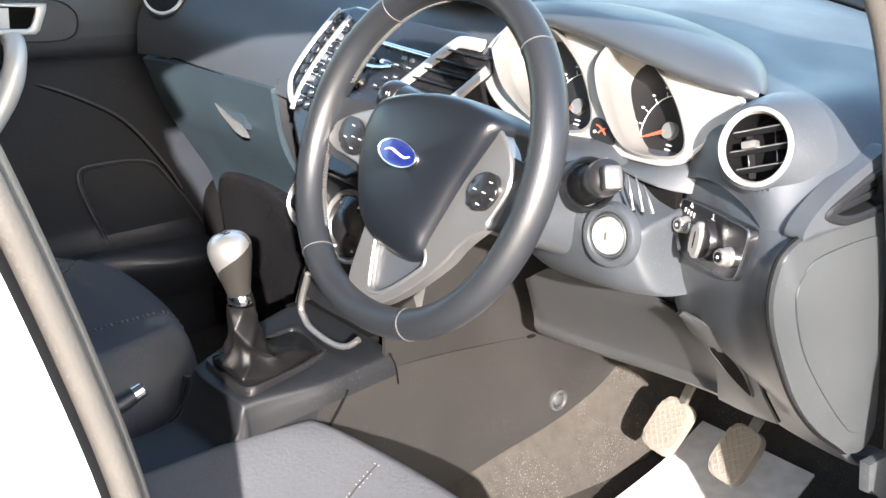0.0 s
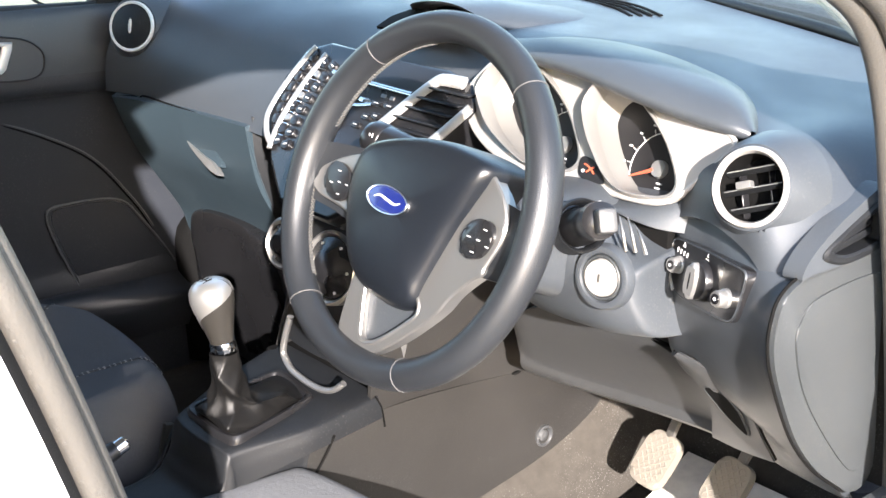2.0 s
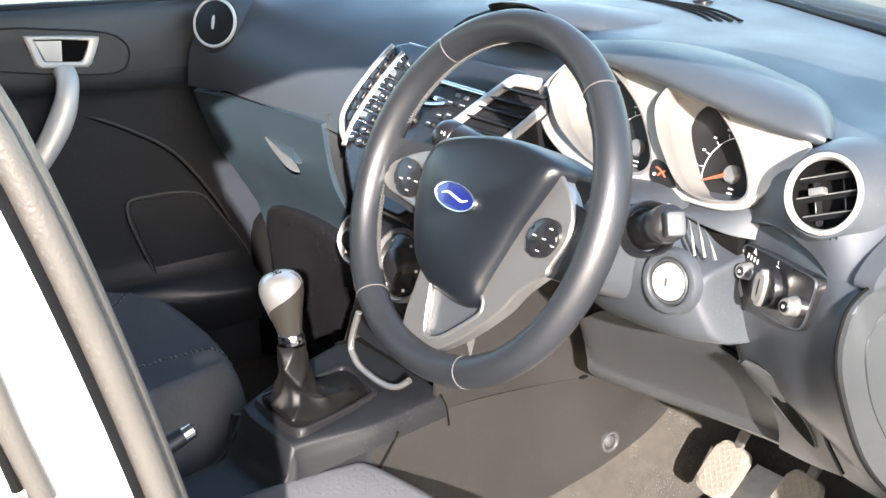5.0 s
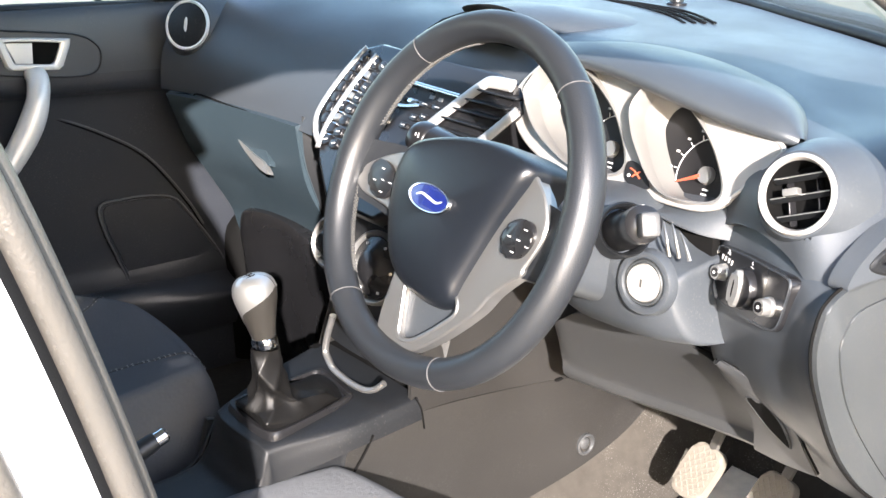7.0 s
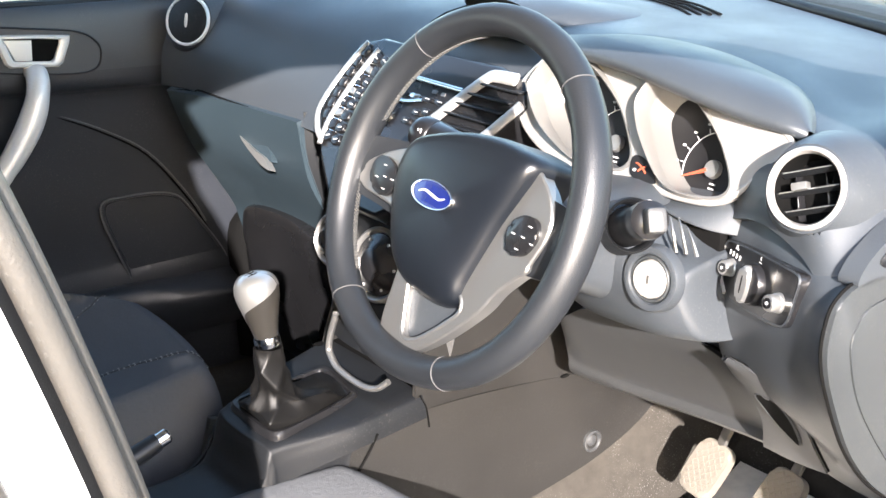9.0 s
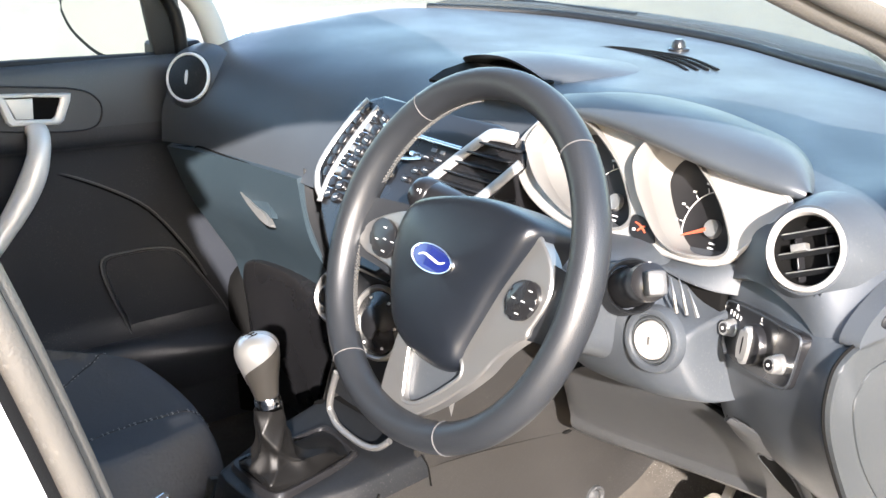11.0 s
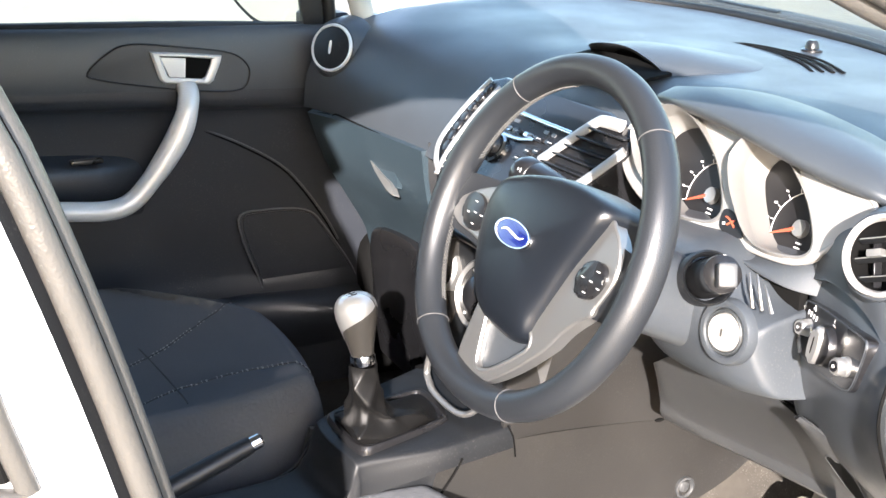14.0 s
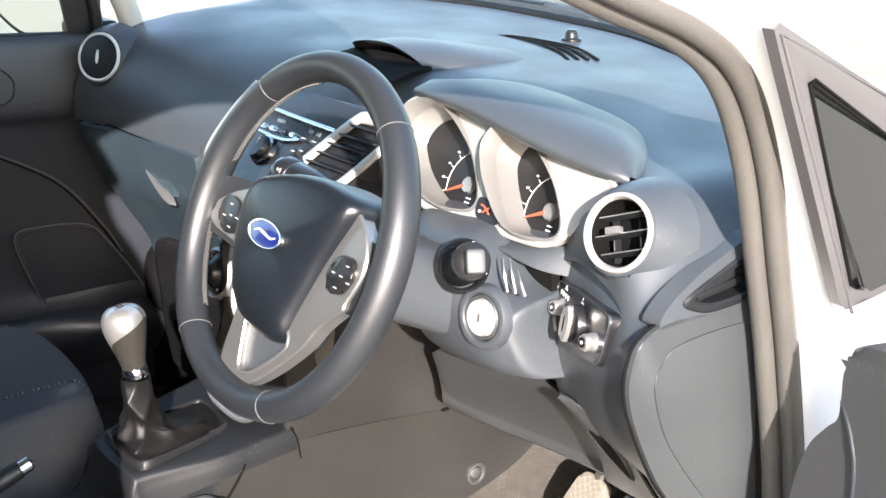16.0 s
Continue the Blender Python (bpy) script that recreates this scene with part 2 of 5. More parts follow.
def lathe(plane, profile, seg=36, hollow=False):
    """A turned body round the plane's out axis: profile of (radius, depth); hollow: a ring or cup with no end faces."""
    bm = bmesh.new()
    rings = [[bm.verts.new(plane.at(r * math.cos(2 * math.pi * k / seg), r * math.sin(2 * math.pi * k / seg), z)) for k in range(seg)] for r, z in profile]
    for a, b in zip(rings, rings[1:]):
        for k in range(seg):
            bm.faces.new((a[k], a[(k + 1) % seg], b[(k + 1) % seg], b[k]))
    if not hollow:
        bm.faces.new(rings[0])
        bm.faces.new(rings[-1])
    bmesh.ops.remove_doubles(bm, verts=bm.verts, dist=1e-6)
    return bm


def frame_ring(plane, outer, inner, back, front, bevel=0.0):
    """A flat ring between two outlines with the same number of points."""
    bm = bmesh.new()
    k = len(outer)
    mid = bevel
    lev = [[bm.verts.new(plane.at(x, y, back)) for x, y in outer]]
    lev.append([bm.verts.new(plane.at(x, y, front - mid)) for x, y in outer])
    if bevel:
        lev.append([bm.verts.new(plane.at(x + (u - x) * 0.25, y + (v - y) * 0.25, front)) for (x, y), (u, v) in zip(outer, inner)])
        lev.append([bm.verts.new(plane.at(x + (u - x) * 0.75, y + (v - y) * 0.75, front)) for (x, y), (u, v) in zip(outer, inner)])
    lev.append([bm.verts.new(plane.at(x, y, front - mid)) for x, y in inner])
    lev.append([bm.verts.new(plane.at(x, y, back)) for x, y in inner])
    lev.append(lev[0])
    for a, b in zip(lev, lev[1:]):
        for i in range(k):
            bm.faces.new((a[i], a[(i + 1) % k], b[(i + 1) % k], b[i]))
    return bm


def block(lo, hi, bevel=0.004, seg=2, turn=None):
    """A box between two corners with rounded edges; turn: a matrix applied round its centre."""
    bm = bmesh.new()
    bmesh.ops.create_cube(bm, size=1)
    lo, hi = Vector(lo), Vector(hi)
    c = (lo + hi) / 2
    bmesh.ops.scale(bm, vec=hi - lo, verts=bm.verts)
    if bevel:
        bmesh.ops.bevel(bm, geom=bm.edges[:], offset=bevel, segments=seg, affect="EDGES", profile=0.7)
    if turn:
        bmesh.ops.transform(bm, matrix=turn, verts=bm.verts)
    bmesh.ops.translate(bm, vec=c, verts=bm.verts)
    return bm


def stitches(path, length=0.004, gap=0.002, r=0.0006):
    """A row of separate thread stitches along a path."""
    bm = bmesh.new()
    path = [Vector(p) for p in path]
    run = 0.0
    for a, b in zip(path, path[1:]):
        d = (b - a).length
        while run < d:
            p, q = a.lerp(b, run / d), a.lerp(b, min(1.0, (run + length) / d))
            if (q - p).length > 0.0008:
                tube([p, q], r, 5, bm=bm)
            run += length + gap
        run -= d
    return bm


# ---------------------------------------------------------------- ground and far things
bm = bmesh.new()
bmesh.ops.create_grid(bm, x_segments=8, y_segments=8, size=400)
setting("ground", bm, GROUND, "pale sunlit paved yard round the parked car", "ground")


# ---------------------------------------------------------------- car shell
APERTURE = curve([(0.735, -0.30, 0.42), (0.745, -0.393, 0.56), (0.75, -0.443, 0.82), (0.752, -0.472, 0.97), (0.745, -0.527, 1.16), (0.70, -0.592, 1.33), (0.665, -0.50, 1.395),
                  (0.66, -0.30, 1.365), (0.69, -0.05, 1.275), (0.72, 0.10, 1.208), (0.732, 0.19, 1.17), (0.737, 0.243, 1.128), (0.738, 0.283, 1.05),
                  (0.738, 0.313, 0.945), (0.738, 0.338, 0.85), (0.738, 0.37, 0.69), (0.738, 0.375, 0.54), (0.735, 0.30, 0.42), (0.73, 0.0, 0.405)], 150, True)


def outward(i, by, dx):
    """A place off the door opening's edge, by metres away from the opening and dx outwards."""
    p, q, o = APERTURE[i - 1], APERTURE[(i + 1) % len(APERTURE)], APERTURE[i]
    t = (q - p).normalized()
    side = Vector((0, -t.z, t.y))
    if side.dot(Vector((0, o.y + 0.1, o.z - 0.9))) < 0:
        side = -side
    return o + side.normalized() * by + Vector((dx, 0, 0))


ALL = range(len(APERTURE))
seal = thing("door_seal", (0.735, 0.0, 0.405), "grey-black rubber seal round the open front doorway of the car", "door seal")
part("inner_bulb", tube([outward(i, 0.0, -0.008) for i in ALL], 0.011, 12, True), RUBBER, seal)
REAR_POST = [max(0.0, min(1.0, (-0.25 - p.y) / 0.10)) for p in APERTURE]


def blended(front, rear):
    """A closed line off the opening's edge: one offset along the windscreen pillar, another along the rear post."""
    return [outward(i, front[0] + (rear[0] - front[0]) * k, front[1] + (rear[1] - front[1]) * k) for i, k in enumerate(REAR_POST)]


part("outer_bulb", tube(blended((0.009, 0.011), (0.006, 0.008)), [0.0115 - 0.0035 * k for k in REAR_POST], 12, True), RUBBER, seal)
part("flange", sheet([blended((0.012, 0.0), (0.008, 0.003)), blended((0.014, 0.006), (0.015, 0.006)), blended((0.0155, 0.010), (0.021, 0.015))], 0.0, True), BLACK, seal, "dark flange between the seal and the paint")
groove = blended((0.0, 0.003), (-0.0015, 0.003))
part("seal_groove", tube([p for p, k in zip(groove, REAR_POST) if k > 0.5 and p.z > 0.5], 0.0016, 6), PIT, seal)
toothed = [p for p, k in zip(blended((0.014, 0.02), (0.0112, 0.0122)), REAR_POST) if k > 0.9 and 0.98 < p.z < 1.32]
for p, q in zip(toothed, toothed[1:]):
    for f in (0.0, 0.333, 0.667):
        a, b = p.lerp(q, f), p.lerp(q, f + 0.2)
        part("seal_tooth", tube([a, a.lerp(b, 0.3), a.lerp(b, 0.7), b], [0.0005, 0.0014, 0.0014, 0.0005], 7), RUBBER, seal)

side = sheet([blended((0.011, 0.0), (0.019, 0.004)), blended((0.016, 0.026), (0.021, 0.016)), blended((0.030, 0.040), (0.034, 0.024)), blended((0.075, 0.05), (0.075, 0.026))], 0.0, True)
body = tagged(part("wall_side", side, PAINT), "glossy white painted door surround of the car body", "car body", "", "structure")

# the fixed quarter window ahead of the doorway
QUARTER = Plane((0.80, 0.228, 1.0), (1, 0, 0))
part_q = thing("quarter_window", (0.79, 0.33, 0.92), "small triangular quarter window in a black frame", "window")
tri_out = [(-0.013, 0.184), (-0.006, 0.189), (0.152, 0.114), (0.41, -0.035), (0.415, -0.06), (0.124, -0.079), (0.115, -0.073)]
tri_in = [(0.036, 0.137), (0.043, 0.139), (0.158, 0.076), (0.335, -0.028), (0.33, -0.042), (0.134, -0.060), (0.125, -0.055)]
part("glazing_bead", tube([QUARTER.at(x, y, 0.004) for x, y in tri_in], 0.0016, 6, True), PIT, part_q)
part("edge_lip", tube([QUARTER.at(x + 0.007, y - 0.004, 0.004) for x, y in (tri_out[5], tri_out[0], tri_out[2])], 0.0016, 6), FRAMEGREY, part_q)
part("frame", frame_ring(QUARTER, tri_out, tri_in, -0.01, 0.004, 0.002), FRAMEGREY, part_q, "satin grey window frame")
LEAN = Plane((0.80, 0.228, 1.07), (1, 0, 0.14))
part("pane", slab(LEAN, [(x, y - 0.07) for x, y in tri_in], -0.004, 0.001), SMOKED, part_q, "dark glass mirroring the sky")

# rear door with its window
rear = thing("rear_door", (0.79, -0.6, 0.3), "white rear car door with a black-edged window", "car door")
RD = Plane((0.780, 0.0, 0.0), (1, 0, 0))
part("skin", slab(RD, [(-0.500, 0.30), (-0.500, 0.85), (-0.512, 0.965), (-0.552, 0.978), (-1.2, 0.990), (-1.25, 0.3)], -0.03, 0.0, 0.006), PAINT, rear)
part("window_post", slab(RD, [(-0.512, 0.965), (-0.560, 1.15), (-0.612, 1.36), (-0.640, 1.36), (-0.572, 1.10), (-0.549, 1.01), (-0.545, 0.970)], -0.03, 0.0, 0.004), PAINT, rear)
part("window_rubber", tube([RD.at(-0.634, 1.36, 0.0), RD.at(-0.567, 1.092, 0.0), RD.at(-0.555, 1.041, 0.0), RD.at(-0.5435, 1.002, 0.0), RD.at(-0.556, 0.999, 0.0), RD.at(-1.2, 1.010, 0.0)], 0.0065, 10), RUBBER, rear)
part("window_groove", tube([RD.at(-0.641, 1.36, -0.002), RD.at(-0.574, 1.092, -0.002), RD.at(-0.562, 1.041, -0.002), RD.at(-0.554, 1.008, -0.002)], 0.003, 8), PIT, rear)
part("pane", slab(RD, [(-0.547, 1.002), (-0.634, 1.36), (-1.2, 1.36), (-1.2, 1.006)], -0.015, -0.006), TINTED, rear, "dark tinted rear window")

# front wing and scuttle, roof and far side
wing = thing("front_wing", (0.79, 0.45, 0.3), "glossy white front wing of the car", "car wing")
part("wing_skin", slab(Plane((0.775, 0.0, 0.0), (1, 0, 0)), [(0.395, 0.28), (0.42, 0.5), (0.40, 0.75), (0.35, 0.95), (0.30, 1.1), (0.225, 1.205), (0.45, 1.09), (0.68, 0.92), (1.2, 0.90), (1.55, 0.82), (1.6, 0.5), (1.5, 0.28)], -0.02, 0.0, 0.006), PAINT, wing)
part("bonnet", smooth_sheet([[(x, 0.98 - 0.12 * abs(x), 0.985 - 0.05 * x * x), (x, 1.3, 0.945 - 0.05 * x * x), (x, 1.6, 0.84)] for x in (-0.74, -0.4, 0.0, 0.4, 0.74)], 16, 12, 0.01), PAINT, wing)

roof = smooth_sheet([[(-0.66, 0.05, 1.30), (-0.68, -0.4, 1.41), (-0.66, -1.4, 1.36)], [(-0.4, 0.10, 1.37), (-0.4, -0.4, 1.45), (-0.4, -1.4, 1.42)], [(0, 0.14, 1.39), (0, -0.4, 1.47), (0, -1.4, 1.43)],
                     [(0.4, 0.10, 1.37), (0.4, -0.4, 1.45), (0.4, -1.4, 1.42)], [(0.675, 0.0, 1.285), (0.69, -0.4, 1.41), (0.67, -1.4, 1.36)]], 20, 14, 0.03)
tagged(part("roof", roof, TRIMGREY), "pale grey headlining under the car roof", "roof", "", "structure")
for s in (-1, 1):
    rail = smooth_sheet([[(s * 0.655, y, z + 0.012), (s * 0.74, y, z - 0.01), (s * 0.81, y, z - 0.06)] for y, z in ((-0.57, 1.415), (-0.9, 1.41), (-1.46, 1.37))], 10, 8, 0.01)
    tagged(part("trim_cant_rail", rail, PAINT), "white painted roof rail over the rear door", "roof rail", "", "structure")
rearwall = slab(Plane((0, -1.45, 0), (0, 1, 0)), [(-0.82, 0.1), (0.82, 0.1), (0.82, 1.30), (0.7, 1.44), (-0.7, 1.44), (-0.82, 1.30)], -0.03, 0.0)
tagged(part("wall_back", rearwall, BLACK), "dark rear end of the cabin", "wall", "", "structure")

ap = thing("windscreen_pillar", (-0.70, 0.40, 1.0), "pale grey trimmed windscreen pillar", "pillar")
part("trim", tube(curve([(-0.705, 0.345, 0.99), (-0.70, 0.30, 1.10), (-0.685, 0.15, 1.22), (-0.66, 0.02, 1.31)], 16), 0.022, 12, flat=0.8), TRIMGREY, ap)
part("weatherstrip", tube(curve([(-0.735, 0.285, 0.98), (-0.73, 0.262, 1.10), (-0.715, 0.12, 1.22), (-0.68, -0.02, 1.31)], 16), 0.012, 10), BLACK, ap)

far_side = slab(Plane((-0.80, 0.0, 0.0), (-1, 0, 0)), [(1.46, 0.28), (1.46, 0.96), (0.6, 0.985), (-0.28, 0.985), (-0.45, 1.02), (-0.70, 0.92), (-1.2, 0.90), (-1.55, 0.82), (-1.6, 0.5), (-1.5, 0.28)], -0.02, 0.0, 0.006)
setting("wall_far_side", far_side, PAINT, "white painted far flank of the car", "car body")
nose = slab(Plane((0.0, 1.60, 0.0), (0, 1, 0)), [(-0.78, 0.28), (-0.78, 0.80), (-0.5, 0.84), (0.5, 0.84), (0.78, 0.80), (0.78, 0.28)], -0.03, 0.0, 0.01)
setting("wall_nose", nose, PAINT, "white painted nose of the car", "car body")
floor_bm = smooth_sheet([[(x, -1.4, 0.36), (x, -0.3, 0.30), (x, 0.35, 0.29), (x, 0.62, 0.292), (x, 0.76, 0.345), (x, 0.88, 0.50), (x, 0.93, 0.70), (x, 0.94, 0.95)] for x in (-0.74, -0.3, 0.0, 0.3, 0.745)], 24, 40, 0.01)
setting("floor", floor_bm, CARPET, "grey carpeted car floor running up the bulkhead", "carpet")
sill = block((0.66, -0.45, 0.25), (0.775, 0.40, 0.40), 0.02, 3)
setting("trim", sill, PAINT, "white painted door sill of the car", "door sill")
# passenger kick panel: footwell shade is put into its near-black colour
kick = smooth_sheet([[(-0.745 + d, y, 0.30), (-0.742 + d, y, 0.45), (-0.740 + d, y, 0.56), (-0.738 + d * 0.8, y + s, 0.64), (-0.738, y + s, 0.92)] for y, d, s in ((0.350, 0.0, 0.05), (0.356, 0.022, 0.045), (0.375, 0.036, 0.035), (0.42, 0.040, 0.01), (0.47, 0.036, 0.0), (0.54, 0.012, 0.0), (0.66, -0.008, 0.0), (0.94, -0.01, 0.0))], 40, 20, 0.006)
setting("wall_kick", kick, PIT, "kick panel beside the passenger footwell, its shade painted near-black", "kick panel")
kick2 = slab(Plane((0.735, 0.36, 0.0), (1, 0, 0), (0, 0, 1)), [(-0.035, 0.645), (-0.03, 0.610), (0.0, 0.595), (0.03, 0.56), (0.03, 0.30), (0.5, 0.30), (0.5, 0.64)], -0.012, 0.0, 0.004)
setting("wall_kick_driver", kick2, ENDGREY, "grey kick panel beside the driver footwell", "kick panel")

ws = sheet([curve([(-0.72, 0.44, 1.066), (-0.61, 0.668, 1.068), (-0.41, 0.850, 1.056), (-0.18, 0.893, 1.046), (0.0, 0.883, 1.040), (0.18, 0.813, 1.038), (0.40, 0.735, 1.032), (0.58, 0.63, 1.020), (0.70, 0.46, 1.006)], 36), curve([(-0.62, 0.03, 1.32), (-0.35, 0.10, 1.385), (0, 0.14, 1.40), (0.35, 0.10, 1.385), (0.62, 0.03, 1.32)], 36)], 0.004)
screen = tagged(part("window_1", ws, GLASS), "clear curved windscreen", "windscreen", "", "structure")
screen.visible_shadow = False
SCREEN_FOOT = curve([(-0.585, 0.71, 1.062), (-0.41, 0.852, 1.052), (-0.18, 0.893, 1.042), (0.0, 0.883, 1.036), (0.18, 0.813, 1.034), (0.40, 0.735, 1.028), (0.58, 0.63, 1.016), (0.70, 0.47, 1.000)], 60)
setting("trim_windscreen", tube([p + Vector((0, 0.004, -0.004)) for p in SCREEN_FOOT], 0.009, 10), BLACK, "black rubber edge along the foot of the windscreen", "windscreen seal")

scut = [[p + Vector((0, d, z)) for p in SCREEN_FOOT] for d, z in ((0.010, -0.006), (0.026, 0.004), (0.060, 0.008), (0.10, 0.004), (0.15, -0.02), (0.19, -0.07))]
setting("trim_scuttle", sheet(scut, 0.004), SCUTTLE, "dark grey plastic scuttle panel under the windscreen", "scuttle panel")

wip = thing("wiper", (-0.55, 0.86, 1.05), "black windscreen wiper resting on the scuttle panel", "wiper")
arm = curve([(-0.640, 0.77, 1.074), (-0.580, 0.845, 1.064), (-0.535, 0.875, 1.062), (-0.430, 0.905, 1.058), (-0.265, 0.935, 1.052)], 24)
part("arm", tube(arm, [0.010 - 0.0002 * i for i in range(24)], 10, flat=0.7), BLACK, wip)
part("blade", tube([p + Vector((0.01, 0.022, -0.004)) for p in arm], 0.005, 8), BLACK, wip)
part("clip", block((-0.585, 0.850, 1.054), (-0.525, 0.885, 1.076), 0.006, 3), METAL, wip, "worn metal clip of the wiper arm")

# ---------------------------------------------------------------- dashboard
dash = thing("dashboard", (0.0, 0.5, 0.6), "dark blue-grey grained dashboard with silver trim", "dashboard")
PROFILE = [
    (-0.69, (0.46, 1.035), (0.40, 1.03), (0.33, 1.015), (0.265, 0.99), (0.222, 0.93), (0.212, 0.862)),
    (-0.60, (0.66, 1.060), (0.50, 1.046), (0.37, 1.025), (0.29, 0.995), (0.245, 0.93), (0.235, 0.862)),
    (-0.40, (0.84, 1.048), (0.66, 1.046), (0.46, 1.035), (0.35, 1.005), (0.285, 0.94), (0.252, 0.858)),
    (-0.18, (0.88, 1.038), (0.70, 1.039), (0.52, 1.037), (0.39, 1.020), (0.31, 0.95), (0.262, 0.85)),
    (0.00, (0.87, 1.032), (0.74, 1.033), (0.55, 1.036), (0.40, 1.029), (0.325, 0.975), (0.30, 0.85)),
    (0.18, (0.80, 1.030), (0.70, 1.030), (0.55, 1.033), (0.40, 1.026), (0.338, 0.97), (0.33, 0.86)),
    (0.40, (0.72, 1.023), (0.63, 1.025), (0.52, 1.025), (0.42, 1.015), (0.35, 0.97), (0.32, 0.86)),
    (0.55, (0.66, 1.015), (0.55, 1.013), (0.43, 1.010), (0.33, 1.003), (0.268, 0.968), (0.248, 0.922)),
    (0.63, (0.55, 1.005), (0.46, 1.004), (0.36, 1.003), (0.275, 0.996), (0.232, 0.960), (0.224, 0.916)),
    (0.68, (0.46, 0.990), (0.42, 0.987), (0.36, 0.980), (0.285, 0.964), (0.235, 0.928), (0.208, 0.885)),
    (0.70, (0.44, 0.984), (0.40, 0.980), (0.352, 0.971), (0.285, 0.952), (0.236, 0.920), (0.203, 0.868)),
]
VENT, VENT_OUT = Vector((0.630, 0.233, 0.973)), Vector((0.12, -0.94, 0.32)).normalized()


def hollowed(bm):
    """Sinks the skin behind the open round vent, so that its barrel stands clear."""
    for v in bm.verts:
        d = v.co - VENT
        z = d.dot(VENT_OUT)
        if (d - VENT_OUT * z).length < 0.0355 and -0.06 < z < 0.02:
            v.co -= VENT_OUT * (z + 0.045)
    return bm


part("top_pad", hollowed(smooth_sheet([[(x, y, z) for y, z in p] for x, *p in PROFILE], 108, 54, 0.012)), DASH, dash)

# passenger face with the glovebox
face = smooth_sheet([[(x, a + 0.003, 0.863), (x, b, 0.775), (x, c, 0.71), (x, d - 0.008, 0.640), (x, d + 0.012, 0.585), (x, d + 0.06, 0.565), (x, 0.62, 0.57)] for x, a, b, c, d in
                     ((-0.66, 0.214, 0.250, 0.288, 0.338), (-0.55, 0.238, 0.262, 0.298, 0.342), (-0.42, 0.252, 0.272, 0.303, 0.345), (-0.30, 0.258, 0.275, 0.305, 0.346))], 26, 26, 0.012)
glove = part("glovebox", face, GLOVE, dash, "blue-grey closed glovebox lid")
part("lid_seam", tube(curve([(-0.66, 0.209, 0.858), (-0.62, 0.224, 0.862), (-0.60, 0.229, 0.861), (-0.585, 0.232, 0.866), (-0.50, 0.240, 0.862), (-0.40, 0.247, 0.859), (-0.31, 0.254, 0.857)], 24), 0.0016, 6), PIT, glove)
part("side_seam", tube(curve([(-0.304, 0.257, 0.855), (-0.302, 0.270, 0.80), (-0.30, 0.30, 0.70), (-0.30, 0.343, 0.61)], 12), 0.003, 6), PIT, glove)
part("side_wall", smooth_sheet([[(x, y - 0.004, 0.875), (x, y, 0.80), (x, y + 0.03, 0.70), (x, y + 0.05, 0.64), (x, y + 0.10, 0.625)] for x, y in ((-0.304, 0.268), (-0.285, 0.290), (-0.21, 0.300), (-0.15, 0.275), (-0.125, 0.245))], 20, 16, 0.008), BLACK, dash)
under_cols = []
for x, top, y in ((-0.626, 0.590, 0.345), (-0.618, 0.624, 0.318), (-0.590, 0.648, 0.304), (-0.52, 0.664, 0.299), (-0.43, 0.668, 0.296), (-0.36, 0.661, 0.290), (-0.28, 0.655, 0.285), (-0.20, 0.65, 0.275), (-0.13, 0.64, 0.25), (-0.07, 0.63, 0.225)):
    under_cols.append([(x, y + 0.03, top), (x, y + 0.008, top - 0.001), (x, y, top - 0.010), (x, y - 0.002, top - 0.04), (x, y + 0.002, 0.56), (x, y + 0.008, 0.48), (x, y + 0.02, 0.40)])
part("lower_panel", smooth_sheet(under_cols, 44, 26, 0.006), GLOSS, dash, "dark satin panel under the glovebox")
part("lid_edge", tube(curve([(-0.299, 0.252, 0.855), (-0.296, 0.262, 0.80), (-0.296, 0.285, 0.73)], 14), 0.0011, 6), GLOVE, glove)
HAN = Plane((-0.46, 0.248, 0.795), (0.0, -0.93, 0.35))
leaf = ring2([(-0.060, 0.036), (-0.036, 0.0185), (-0.005, 0.005), (0.030, -0.003), (0.058, -0.007), (0.074, -0.012), (0.094, -0.024), (0.066, -0.022), (0.035, -0.013), (0.0, -0.001), (-0.030, 0.0135)], 60)
part("latch_recess", slab(HAN, ring2([(-0.060, 0.037), (-0.02, 0.036), (0.02, 0.030), (0.05, 0.014), (0.080, -0.012), (0.03, -0.004), (-0.02, 0.012)], 40), -0.014, -0.003), GLOVE, glove)
part("latch", slab(HAN, leaf, -0.006, 0.004, 0.002), SILVER, glove, "silver leaf-shaped glovebox latch")

# centre stack: a leaning keypad between silver bars
STACK = Plane((0.0, 0.27, 0.98), (0, -0.8, 0.6))
stack_out = [(-0.165, 0.02), (-0.12, 0.035), (0.0, 0.03), (0.13, 0.032), (0.185, 0.022), (0.205, -0.01), (0.17, -0.075), (0.12, -0.15), (0.05, -0.2), (-0.06, -0.2), (-0.125, -0.15), (-0.178, -0.085), (-0.185, -0.03)]
stack = part("control_panel", slab(STACK, stack_out, -0.10, 0.0, 0.006, 3), GLOSS, dash, "gloss black control panel edged in silver")


def bar(points, r, mat, parent, name, flat=0.5, n=18, lift=0.004, plane=STACK, label=""):
    return part(name, tube(curve([plane.at(x, y, lift) for x, y in points], n), r, 10, flat=flat, up=plane.n), mat, parent, label)


